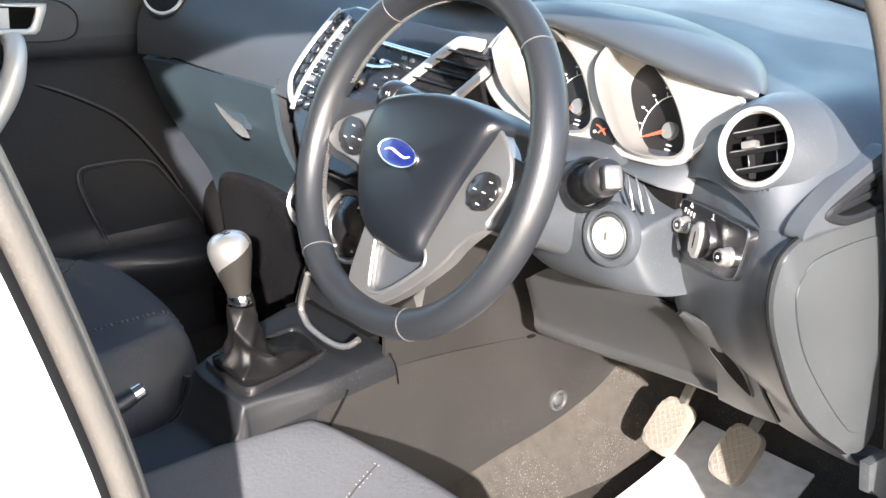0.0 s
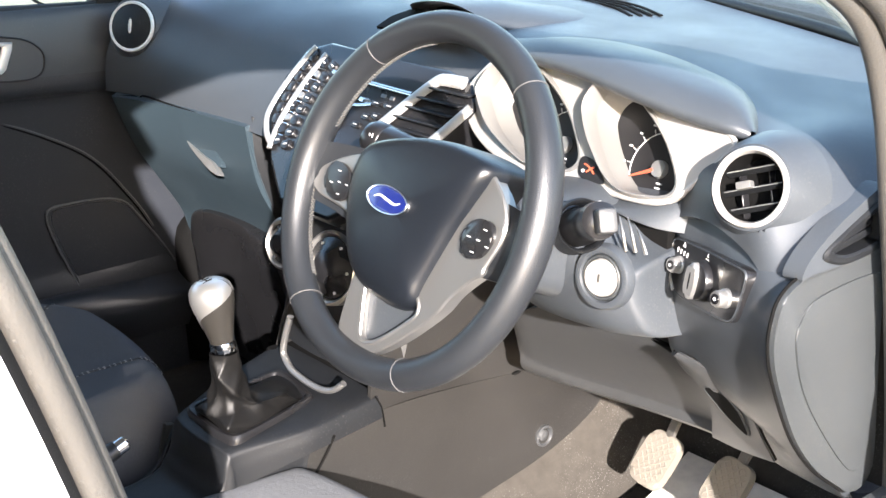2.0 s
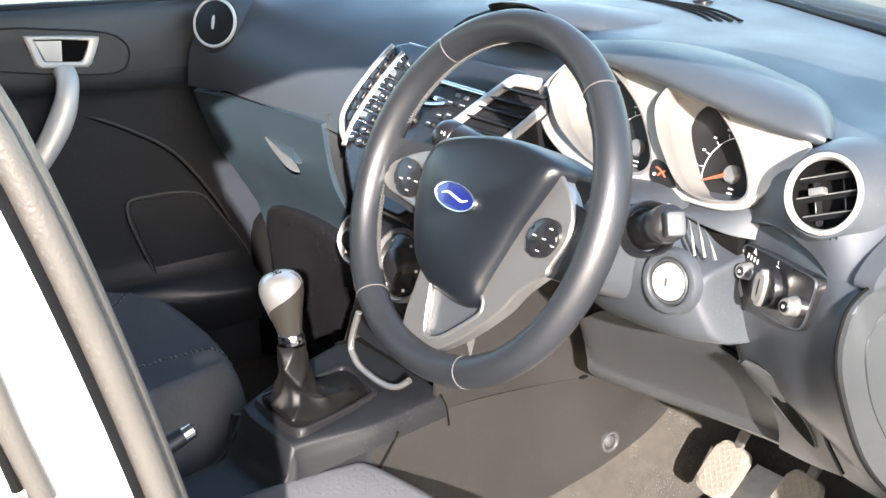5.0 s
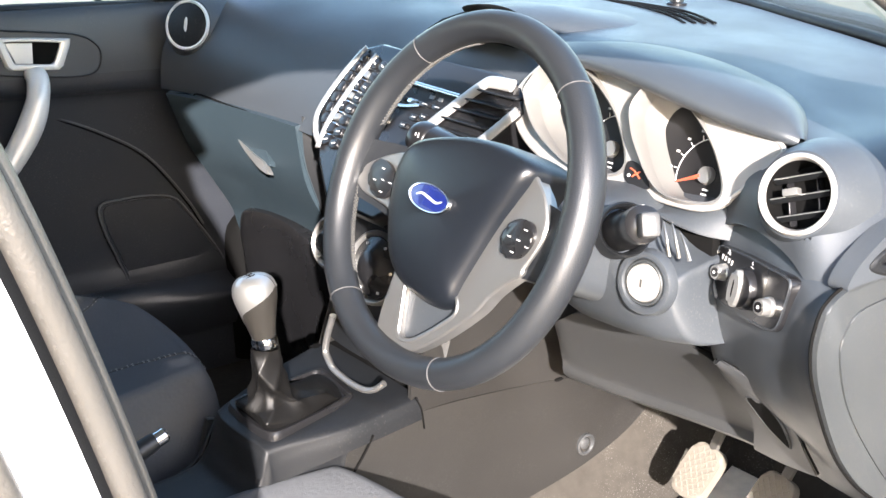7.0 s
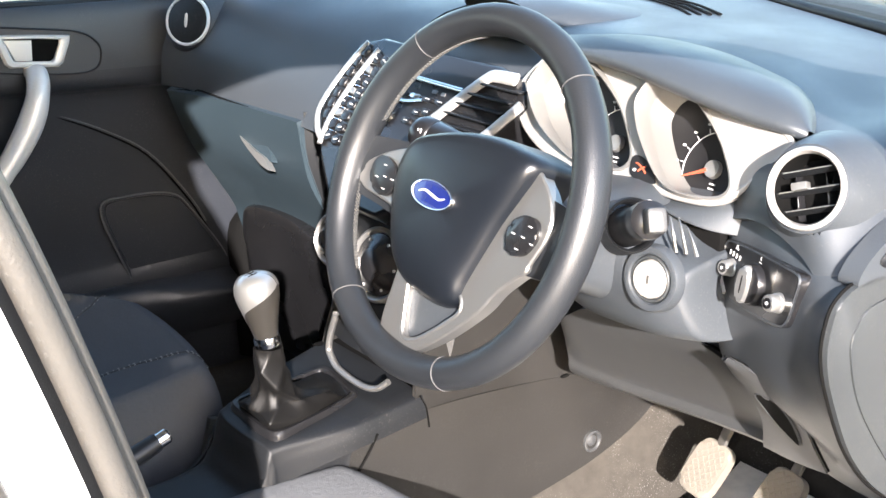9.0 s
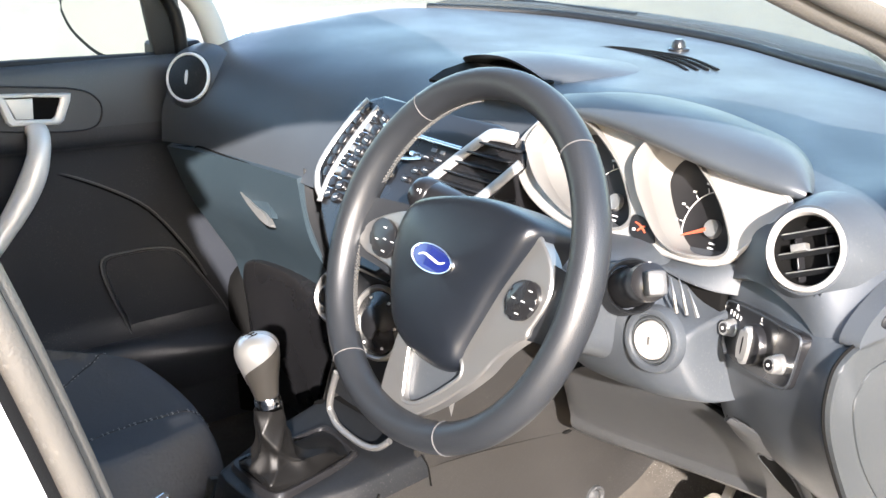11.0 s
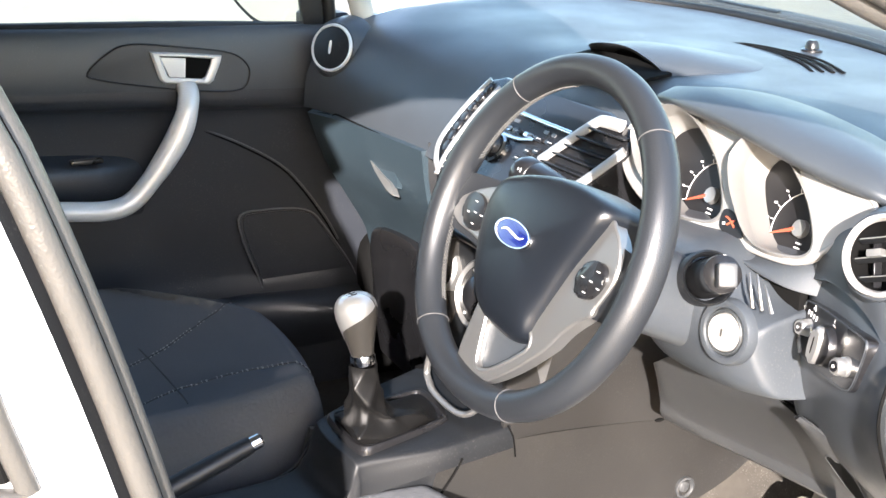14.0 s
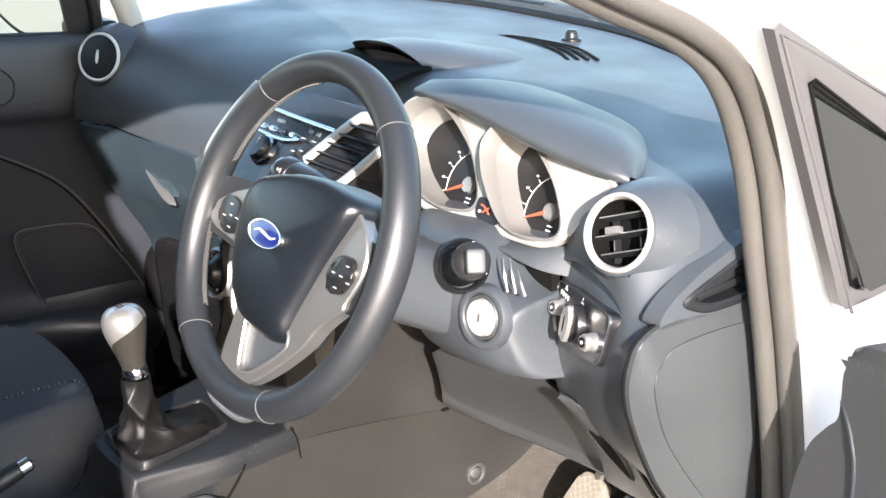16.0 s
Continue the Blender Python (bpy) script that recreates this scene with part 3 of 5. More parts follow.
bar([(0.066, -0.062), (0.095, -0.025), (0.125, 0.010), (0.14, 0.016), (0.175, 0.017)], 0.0085, PALE, stack, "silver_bar")
bar([(0.155, -0.082), (0.18, -0.05), (0.205, -0.012)], 0.008, PALE, stack, "silver_bar")
bar([(-0.144, 0.022), (-0.166, -0.03), (-0.174, -0.086), (-0.156, -0.115), (-0.136, -0.128)], 0.005, PALE, stack, "silver_edge")
bar([(-0.113, 0.015), (-0.128, -0.03), (-0.137, -0.075), (-0.138, -0.105), (-0.131, -0.137)], 0.005, PALE, stack, "silver_edge")
for k in range(5):
    y = 0.002 - k * 0.0155
    x0, x1 = 0.112 - k * 0.011, 0.196 - k * 0.008
    part("louvre", block((-(x1 - x0) / 2, -0.004, -0.0015), ((x1 - x0) / 2, 0.012, 0.0015), 0.001, 1, STACK.matrix() @ Matrix.Rotation(radians(-55), 4, "X")), BLACK, stack).location = STACK.at((x0 + x1) / 2, y, 0.004)


def key(x, y, w, h, mat=GLOSS, mark=True, turn=0.0):
    """A small button on the control panel with its printed mark."""
    p = Plane(STACK.at(x, y, 0.0), STACK.n, (0, 0, 1), turn)
    ob = part("key", slab(p, oval(w, h, 16, 4), -0.003, 0.0045, 0.0015), mat, stack)
    if mark:
        part("key_mark", slab(p, [(-w * 0.4, -h * 0.13), (w * 0.4, -h * 0.13), (w * 0.4, h * 0.13), (-w * 0.4, h * 0.13)], 0.004, 0.0051), MARK, ob)


rng = random.Random(11)
for k in range(8):
    f = k / 7
    x, y = -0.108 - 0.021 * math.sin(f * 2.4), 0.002 - 0.124 * f
    bright = k in (1, 3, 5)
    key(x, y, 0.0098, 0.0070 if not bright else 0.0048, SILVER if bright else GLOSS, not bright and rng.random() < 0.7, -22 + 40 * f)
    key(x + 0.021, y - 0.002, 0.0092, 0.0068, GLOSS, rng.random() < 0.6, -22 + 40 * f)
    if k < 7:
        key(-0.140 - 0.014 * math.sin(f * 2.6), 0.008 - 0.118 * f, 0.0070, 0.0078, GLOSS, False, -22 + 40 * f)
        part("key_divider", tube([STACK.at(x - 0.011, y - 0.0088, 0.002), STACK.at(x + 0.009, y - 0.0095, 0.002)], 0.0009, 5), CHROME, stack)
bar([(-0.080, -0.008), (0.0, -0.011), (0.093, -0.0128)], 0.0032, CHROME, stack, "chrome_line")
bar([(-0.078, -0.044), (-0.028, -0.0464), (0.0, -0.045), (0.029, -0.0386)], 0.0026, CHROME, stack, "chrome_line")
for k in range(6):
    key(-0.068 + 0.0264 * k, -0.0352, 0.0115, 0.0036, CHROME if k in (0, 1, 3) else GLOSS, k not in (0, 1, 3))
for x, y, w in ((-0.037, -0.0214, 0.011), (0.040, -0.0225, 0.005), (0.058, -0.023, 0.004)):
    part("printed_bar", slab(Plane(STACK.at(x, y, 0.0), STACK.n), [(-w, -0.0024), (w, -0.0024), (w, 0.0024), (-w, 0.0024)], -0.001, 0.0012), SATIN, stack)
for x, y in ((0.030, -0.056), (0.018, -0.070), (0.048, -0.052)):
    key(x, y, 0.0085, 0.0045)
DISC = Plane(STACK.at(-0.042, -0.068, 0.0), STACK.n)
dialk = part("volume_dial", lathe(DISC, [(0.017, -0.004), (0.0165, 0.012), (0.0145, 0.015), (0.0, 0.0155)]), GLOSS, stack, "black volume dial in a chrome ring")
part("dial_ring", lathe(DISC, [(0.022, -0.003), (0.022, 0.004), (0.019, 0.006), (0.0175, -0.003)], 40, True), CHROME, dialk)
part("dial_line", slab(DISC, oval(0.001, 0.005, 8, 2, 0.0, 0.008), 0.014, 0.0160), MARK, dialk)

# heater panel under the keypad, and the tray rim below it
low = smooth_sheet([[(x, y0, 0.86), (x, y0 - 0.012, 0.80), (x, y0 - 0.008, 0.72), (x, y0 - 0.02, 0.66), (x, y0 - 0.035, 0.615)] for x, y0 in ((-0.13, 0.235), (-0.10, 0.200), (0.0, 0.188), (0.09, 0.200), (0.125, 0.24))], 20, 18, 0.012)
heater = part("heater_panel", low, BLACK, dash, "black heater panel with a silver-ringed dial")
for cx, cz, R in ((0.034, 0.746, 0.043), (-0.075, 0.752, 0.03)):
    HV = Plane((cx, 0.166, cz), (0.12, -0.96, 0.25))
    part("dial_rim", lathe(HV, [(R + 0.007, -0.012), (R + 0.007, 0.002), (R + 0.003, 0.006), (R, 0.003), (R - 0.002, -0.006)], 40, True), SILVER, heater)
    part("dial", lathe(HV, [(R - 0.002, -0.01), (R - 0.002, 0.002), (R * 0.7, 0.006), (R * 0.5, 0.014), (R * 0.4, 0.017), (0.0, 0.017)], 36), GLOSS, heater)
    for a in range(0, 360, 60):
        part("dial_mark", slab(Plane(HV.at(R * 0.8 * math.cos(radians(a)), R * 0.8 * math.sin(radians(a)), 0.004), HV.n), oval(0.002, 0.002, 8), -0.001, 0.002), MARK, heater)

# instrument cluster
GP = Plane((0.0, 0.265, 0.95), (0, -0.9, 0.43))
SL = 1 / 0.9


def gx(x, z):
    """From car width and height to the gauge plane."""
    return x, (z - 0.95) * SL


def holed(plane, outline, holes, back, front):
    """A plate with openings right through it."""
    bm = bmesh.new()
    edges = []
    for loop in (outline, *holes):
        vs = [bm.verts.new(plane.at(x, y, front)) for x, y in loop]
        edges += [bm.edges.new((a, b)) for a, b in zip(vs, vs[1:] + vs[:1])]
    bmesh.ops.triangle_fill(bm, use_beauty=True, use_dissolve=False, edges=edges)
    out = bmesh.ops.extrude_face_region(bm, geom=bm.faces[:])
    bmesh.ops.translate(bm, vec=plane.n * (back - front), verts=[v for v in out["geom"] if isinstance(v, bmesh.types.BMVert)])
    return bm


def grown(loop, k):
    """An outline pushed out by k metres."""
    out = []
    for i, (x, y) in enumerate(loop):
        (ax, ay), (bx, by) = loop[i - 1], loop[(i + 1) % len(loop)]
        t = Vector((bx - ax, by - ay)).normalized()
        out.append((x + t.y * k, y - t.x * k))
    return out


plate = ring2([gx(*q) for q in ((0.195, 1.012), (0.180, 0.990), (0.186, 0.968), (0.215, 0.944), (0.265, 0.926), (0.33, 0.918), (0.40, 0.924), (0.46, 0.921), (0.513, 0.927), (0.545, 0.955), (0.566, 0.984), (0.570, 0.996), (0.54, 1.006), (0.46, 1.020), (0.40, 1.030), (0.33, 1.034), (0.26, 1.036), (0.215, 1.028))], 90)
SPEEDO = [(0.384, 0.998), (0.391, 1.016), (0.410, 1.025), (0.432, 1.020), (0.470, 0.997), (0.497, 0.974), (0.517, 0.950), (0.517, 0.937), (0.500, 0.930), (0.462, 0.927), (0.437, 0.936), (0.410, 0.960), (0.391, 0.982)]
TACHO = [(0.216, 0.990), (0.228, 1.014), (0.258, 1.026), (0.292, 1.021), (0.333, 0.998), (0.360, 0.975), (0.381, 0.950), (0.380, 0.937), (0.363, 0.930), (0.322, 0.927), (0.288, 0.936), (0.25, 0.955), (0.226, 0.975)]
holes = [list(reversed(ring2([gx(*q) for q in o], 60))) for o in (TACHO, SPEEDO)]
cluster = part("instrument_surround", holed(GP, plate, holes, -0.008, 0.004), PLATE, dash, "pale silver instrument surround")
part("cluster_back", slab(GP, plate, -0.06, -0.034), PIT, cluster)
part("surround_edge", tube([GP.at(x, y, 0.002) for x, y in plate], 0.0030, 8, True), PLATE, cluster)


def gauge(loop, hub, sweep, shift):
    loop = list(reversed(loop))
    k = len(loop)
    px, py = sum(x for x, _ in loop) / k, sum(y for _, y in loop) / k
    inn = [(px + shift + (x - px) * 0.88, py + (y - py) * 0.88) for x, y in loop]
    rows = [[GP.at(x, y, 0.003) for x, y in loop], [GP.at(x + (u - x) * 0.15, y + (v - y) * 0.15, -0.004) for (x, y), (u, v) in zip(loop, inn)], [GP.at(x, y, -0.024) for x, y in inn]]
    part("gauge_well", sheet(rows, 0.0, True), LIP, cluster, "pale inner wall of the gauge")
    lipr = []
    for x, y in loop:
        f = max(0.0, min(1.0, (px + 0.045 - x) / 0.09))
        lipr.append((x, y, f))
    rows = [[GP.at(px + (x - px) * 1.13, py + (y - py) * 1.11, 0.002) for x, y, f in lipr], [GP.at(px + (x - px) * 1.10, py + (y - py) * 1.08, 0.003 + 0.015 * f) for x, y, f in lipr],
            [GP.at(px + (x - px) * 1.05, py + (y - py) * 1.04, 0.005 + 0.019 * f) for x, y, f in lipr], [GP.at(px + (x - px) * 1.0, py + (y - py) * 1.0, 0.004 + 0.015 * f) for x, y, f in lipr], [GP.at(px + (x - px) * 0.985, py + (y - py) * 0.985, 0.0) for x, y, f in lipr]]
    part("gauge_hood", sheet(rows, 0.0, True), LIP, cluster, "raised pale lip round the gauge")
    part("dial_face", slab(GP, inn, -0.032, -0.0235), DIAL, cluster, "black dial with white figures")
    H = Plane(GP.at(hub[0], hub[1], -0.0233), GP.n)
    part("needle_hub", lathe(H, [(0.010, 0.0), (0.009, 0.006), (0.0, 0.007)], 20), SILVER, cluster)
    a = radians(sweep)
    part("needle", tube([H.at(0.006 * math.cos(a), 0.006 * math.sin(a), 0.005), H.at(0.038 * math.cos(a), 0.038 * math.sin(a), 0.004)], [0.0026, 0.0009], 6), RED, cluster, "red pointer")
    arc = [H.at(0.040 * math.cos(radians(b)), 0.040 * math.sin(radians(b)), 0.0012) for b in range(98, 206, 6)]
    part("scale_arc", tube(arc, 0.0006, 5), MARK, cluster)
    for b in range(100, 206, 20):
        c, d = math.cos(radians(b)), math.sin(radians(b))
        part("scale_mark", tube([H.at(0.040 * c, 0.040 * d, 0.0012), H.at(0.046 * c, 0.046 * d, 0.0012)], 0.0006, 5), MARK, cluster)
        figure = slab(Plane(H.at(0.0515 * c, 0.0515 * d, 0.0), GP.n), [(-0.0019, -0.0011), (0.0019, -0.0011), (0.0019, 0.0011), (-0.0019, 0.0011)], 0.0, 0.0010)
        part("figure", figure, MARK, cluster)
    for dy in (-0.015, -0.020):
        part("dial_text", slab(Plane(H.at(0.004, dy, 0.0), GP.n), [(-0.0038, -0.0008), (0.0038, -0.0008), (0.0038, 0.0008), (-0.0038, 0.0008)], 0.0, 0.001), MARK, cluster)


gauge(holes[0], gx(0.335, 0.957), 203, 0.006)
gauge(holes[1], gx(0.475, 0.957), 203, 0.006)
WARN = Plane(GP.at(*gx(0.406, 0.937), 0.004), GP.n)
part("warning_panel", slab(WARN, ring2([(-0.016, 0.012), (0.004, 0.010), (0.024, -0.010), (0.0, -0.012), (-0.014, -0.006)], 24), -0.004, 0.002), DIAL, cluster)
for stroke in ([(-0.009, 0.005), (-0.004, 0.004), (0.002, 0.001), (0.008, -0.003)], [(-0.003, -0.003), (0.001, 0.001), (0.006, 0.004)]):
    part("warning_lamp", tube(curve([WARN.at(x, y, 0.0026) for x, y in stroke], 10), 0.0011, 6), RED, cluster, "red warning symbol")
part("warning_mark", slab(WARN, oval(0.0022, 0.0018, 14, 2, -0.0085, -0.0025), 0.001, 0.0026), MARK, cluster)

lip = curve([(0.178, 0.335, 1.030), (0.205, 0.305, 1.040), (0.27, 0.284, 1.047), (0.36, 0.272, 1.045), (0.46, 0.268, 1.031), (0.53, 0.276, 1.019), (0.566, 0.283, 1.014), (0.583, 0.293, 1.008)], 36)
rim2 = [p + Vector((0, 0.004, -0.014)) for p in lip]
under = [p + Vector((0, 0.07, -0.016)) for p in lip]
crown = curve([(0.185, 0.355, 1.036), (0.215, 0.36, 1.046), (0.28, 0.36, 1.053), (0.37, 0.355, 1.052), (0.45, 0.348, 1.042), (0.512, 0.337, 1.034), (0.553, 0.322, 1.023), (0.584, 0.299, 1.006)], 36)
back = curve([(0.19, 0.37, 1.030), (0.22, 0.42, 1.030), (0.29, 0.455, 1.028), (0.38, 0.45, 1.024), (0.455, 0.43, 1.018), (0.512, 0.39, 1.012), (0.553, 0.348, 1.003), (0.584, 0.302, 0.998)], 36)
ease = [min(1.0, (35 - i) / 7) for i in range(36)]
mid1 = [a.lerp(b, 0.45) + Vector((0, 0, 0.006 * e)) for a, b, e in zip(lip, crown, ease)]
mid2 = [a.lerp(b, 0.5) + Vector((0, 0, 0.006 * e)) for a, b, e in zip(crown, back, ease)]
part("instrument_cowl", sheet([under, rim2, [p + Vector((0, -0.003, -0.006)) for p in lip], lip, mid1, crown, mid2, back]), DASH, dash, "dark cowl over the instruments", sharp=70)

# display hood on the dash top, with speaker grille and light sensor
hood_l = curve([(-0.122, 0.445, 1.034), (-0.100, 0.415, 1.047), (-0.072, 0.402, 1.056), (-0.03, 0.402, 1.062), (0.01, 0.405, 1.061), (0.045, 0.410, 1.051), (0.068, 0.413, 1.041), (0.086, 0.418, 1.028)], 30)
hood_b = curve([(-0.125, 0.47, 1.034), (-0.10, 0.53, 1.036), (-0.06, 0.58, 1.037), (0.0, 0.61, 1.037), (0.06, 0.60, 1.036), (0.10, 0.56, 1.035), (0.112, 0.50, 1.030), (0.100, 0.445, 1.027)], 30)
hood_m = [a.lerp(b, 0.35) + Vector((0, 0, 0.007)) for a, b in zip(hood_l, hood_b)]
hood_n = [a.lerp(b, 0.7) + Vector((0, 0, 0.004)) for a, b in zip(hood_l, hood_b)]
hood_u = [p + Vector((0, 0.004, -0.005)) for p in hood_l]
hood_i = [p + Vector((0, 0.05, -0.012)) for p in hood_l]
dhood = part("display_hood", sheet([hood_i, hood_u, hood_l, hood_m, hood_n, hood_b]), DASH, dash, "dark hood over the small display", sharp=70)
# near-black sheet laid over the pad paints the display and its recess shade
part("display", sheet([[(-0.095, 0.350, 1.026), (0.0, 0.346, 1.029), (0.098, 0.346, 1.028)], [(-0.10, 0.38, 1.036), (0.0, 0.378, 1.038), (0.094, 0.378, 1.036)], [(-0.105, 0.425, 1.042), (0.0, 0.425, 1.044), (0.086, 0.420, 1.038)]], 0.004), PIT, dhood, "small display with the shade under its hood painted near-black")
for k in range(4):
    f = k / 3
    g = curve([(-0.135 + 0.03 * f, 0.690 + 0.018 * f, 1.0362), (-0.04, 0.694 + 0.022 * f, 1.0362), (0.06, 0.668 + 0.040 * f, 1.0352), (0.128 + 0.026 * f, 0.630 + 0.034 * f, 1.0335)], 20)
    part("speaker_slot", tube(g, [0.0006 + 0.0026 * min(1, i / 12) for i in range(20)], 6, flat=0.5), PIT, dash)
SEN = Plane((-0.01, 0.765, 1.032), (0, 0, 1), (0, 1, 0))
part("light_sensor", lathe(SEN, [(0.016, -0.003), (0.016, 0.004), (0.011, 0.006), (0.010, 0.014), (0.006, 0.018), (0.0, 0.0185)], 24), GLOSS, dash, "small round light sensor")


def round_vent(at, out, shut, k=1.0):
    v = Plane(at, out)
    ring = part("round_vent", lathe(v, [(0.0425 * k, -0.004), (0.0425 * k, 0.003), (0.0410 * k, 0.0055), (0.0380 * k, 0.0050), (0.0358 * k, 0.001), (0.0350 * k, -0.012)], 48, True), HANDLE if shut else PALE, dash, "round air vent with a silver ring")
    part("vent_pod", lathe(v, [(0.066 * k, -0.045), (0.056 * k, -0.018), (0.0475 * k, -0.004), (0.0450 * k, 0.0005), (0.0422 * k, 0.0012)], 48, True), DASH, ring)
    if shut:
        part("flap", lathe(v, [(0.0385, -0.012), (0.0380, 0.0035), (0.034, 0.0050), (0.0, 0.0065)], 40), BLACK, ring)
        part("flap_tab", slab(v, oval(0.0022, 0.012, 16), 0.003, 0.0095, 0.001), HANDLE, ring)
        return
    part("barrel", lathe(v, [(0.0352 * k, 0.0), (0.034 * k, -0.03), (0.0, -0.031)], 40, True), PIT, ring)
    vv = Plane(at, out, (0, 0, 1), 20)
    for y in (-0.018, 0.0, 0.018):
        w = math.sqrt((0.0345 * k) ** 2 - y * y)
        slat = part("slat", block((-w, -0.0011, -0.006), (w, 0.0011, 0.003), 0.0008, 2, vv.matrix() @ Matrix.Rotation(radians(-22), 4, "X")), BLACK, ring)
        slat.location = vv.at(0, y, -0.007)
        part("slat_edge", tube([vv.at(-w * 0.93, y, -0.0036), vv.at(w * 0.93, y, -0.0036)], 0.0008, 6), SILVER, ring)
    for x in (-0.016, 0.014):
        part("upright", block((-0.0009, -0.025 * k, -0.008), (0.0012, 0.025 * k, 0.001), 0.0006, 1, vv.matrix() @ Matrix.Rotation(radians(-20), 4, "Y")), GLOSS, ring).location = vv.at(x, 0, -0.020)
    part("thumb_tab", block((-0.0075, -0.0036, -0.004), (0.0075, 0.0036, 0.006), 0.0018, 2, vv.matrix()), SILVER, ring, "small silver thumb tab").location = vv.at(-0.006, 0.002, 0.0)


round_vent(VENT, VENT_OUT, False, 0.91)
round_vent((-0.629, 0.243, 0.976), (0.50, -0.82, 0.28), True)

# driver side: light switch panel, column panel, knee panel, end panels
LP = Plane((0.589, 0.227, 0.870), (-0.40, -0.89, 0.16))
lp_out = ring2([(-0.077, 0.004), (-0.076, 0.017), (-0.068, 0.0225), (-0.040, 0.0260), (-0.011, 0.0290), (0.030, 0.0318), (0.060, 0.0335), (0.0695, 0.0280), (0.0690, 0.008), (0.0655, -0.0125), (0.058, -0.0215), (0.045, -0.0250), (0.018, -0.0285), (-0.009, -0.0315), (-0.038, -0.0335), (-0.053, -0.0315), (-0.066, -0.0200)], 80)
panel = part("light_switch_panel", slab(LP, lp_out, -0.03, 0.001, 0.002, 3), GLOSS, dash, "gloss black light switch panel")
part("panel_edge", tube([LP.at(x, y, 0.0) for x, y in grown(lp_out, 0.0015)], 0.0016, 6, True), DASH, panel)
part("silver_edge", tube(curve([LP.at(-0.0765, 0.014, 0.0015), LP.at(-0.0765, 0.0, 0.0015), LP.at(-0.068, -0.018, 0.0015), LP.at(-0.055, -0.030, 0.0015)], 14), 0.0022, 8), SILVER, panel)
for x, y, r, h in ((-0.0525, -0.002, 0.0080, 0.013), (0.0455, -0.002, 0.0085, 0.015)):
    K = Plane(LP.at(x, y, 0.001), LP.n + Vector((0.25, 0, 0)))
    knob = part("side_knob", lathe(K, [(r * 1.15, 0.0), (r * 1.1, h * 0.3), (r, h * 0.35), (r, h * 0.8), (r * 0.85, h), (0.0, h)], 24), SILVER, panel, "small chrome thumb knob")
    part("knob_eye", lathe(K, [(r * 0.62, h), (r * 0.60, h + 0.0008), (0.0, h + 0.0008)], 16), GLOSS, knob)
    part("knob_dot", slab(K, oval(r * 0.2, r * 0.2, 8), h, h + 0.0014), MARK, knob)
K = Plane(LP.at(-0.004, -0.002, 0.001), LP.n + Vector((0.15, 0, 0)))
dial = part("light_knob", lathe(K, [(0.0205, 0.0), (0.0200, 0.007), (0.0185, 0.010), (0.015, 0.0115), (0.0, 0.012)], 36), GLOSS, panel, "round black light switch with a silver grip")
part("knob_grip", slab(K, oval(0.0078, 0.0190, 32, 2.2), 0.006, 0.0165, 0.0050, 4), SILVER, dial, "silver light switch grip")
part("grip_line", slab(K, oval(0.0007, 0.009, 10), 0.014, 0.0170), PIT, dial)
for k in range(6):
    a = radians(84 - 26 * k)
    part("symbol", frame_ring(K, oval(0.0021, 0.0021, 10, 2, 0.0265 * math.cos(a), 0.0265 * math.sin(a)), oval(0.0011, 0.0011, 10, 2, 0.0265 * math.cos(a), 0.0265 * math.sin(a)), -0.003, 0.0006), MARK, panel)
part("symbol_arc", tube([K.at(0.0225 * math.cos(radians(b)), 0.0225 * math.sin(radians(b)), 0.0006) for b in range(-46, 92, 8)], 0.0005, 5), MARK, panel)
for k in range(4):
    part("symbol", slab(LP, oval(0.0009, 0.0026, 8, 2, -0.062 + 0.0068 * k, 0.0115), 0.0, 0.0018), MARK, panel)
part("symbol", frame_ring(LP, [(-0.054, 0.0175), (-0.048, 0.0175), (-0.051, 0.0225)], [(-0.0525, 0.0184), (-0.0495, 0.0184), (-0.051, 0.0208)], 0.0, 0.0016), MARK, panel)

face_d = smooth_sheet([[(x, *p) for p in q] for x, q in (
    (0.508, ((0.330, 0.925), (0.320, 0.90), (0.310, 0.86), (0.305, 0.82), (0.305, 0.765), (0.340, 0.69), (0.365, 0.634), (0.40, 0.628))),
    (0.516, ((0.285, 0.935), (0.271, 0.90), (0.264, 0.86), (0.258, 0.82), (0.270, 0.760), (0.328, 0.685), (0.364, 0.632), (0.40, 0.626))),
    (0.562, ((0.266, 0.935), (0.252, 0.90), (0.244, 0.86), (0.237, 0.82), (0.258, 0.755), (0.325, 0.68), (0.362, 0.628), (0.40, 0.622))),
    (0.61, ((0.248, 0.925), (0.231, 0.90), (0.222, 0.86), (0.217, 0.822), (0.246, 0.75), (0.325, 0.67), (0.360, 0.620), (0.40, 0.615))),
    (0.66, ((0.238, 0.920), (0.211, 0.897), (0.198, 0.852), (0.204, 0.812), (0.240, 0.745), (0.319, 0.66), (0.358, 0.617), (0.40, 0.612))),
    (0.684, ((0.232, 0.916), (0.199, 0.886), (0.186, 0.846), (0.197, 0.806), (0.238, 0.742), (0.317, 0.66), (0.357, 0.617), (0.40, 0.612))),
    (0.697, ((0.230, 0.914), (0.192, 0.886), (0.181, 0.842), (0.195, 0.80), (0.238, 0.735), (0.315, 0.655), (0.357, 0.617), (0.40, 0.612))),
    (0.703, ((0.240, 0.910), (0.200, 0.886), (0.187, 0.842), (0.201, 0.797), (0.245, 0.732), (0.322, 0.655), (0.362, 0.617), (0.40, 0.612))))], 34, 44, 0.010)
part("driver_face", hollowed(face_d), DASH, dash)

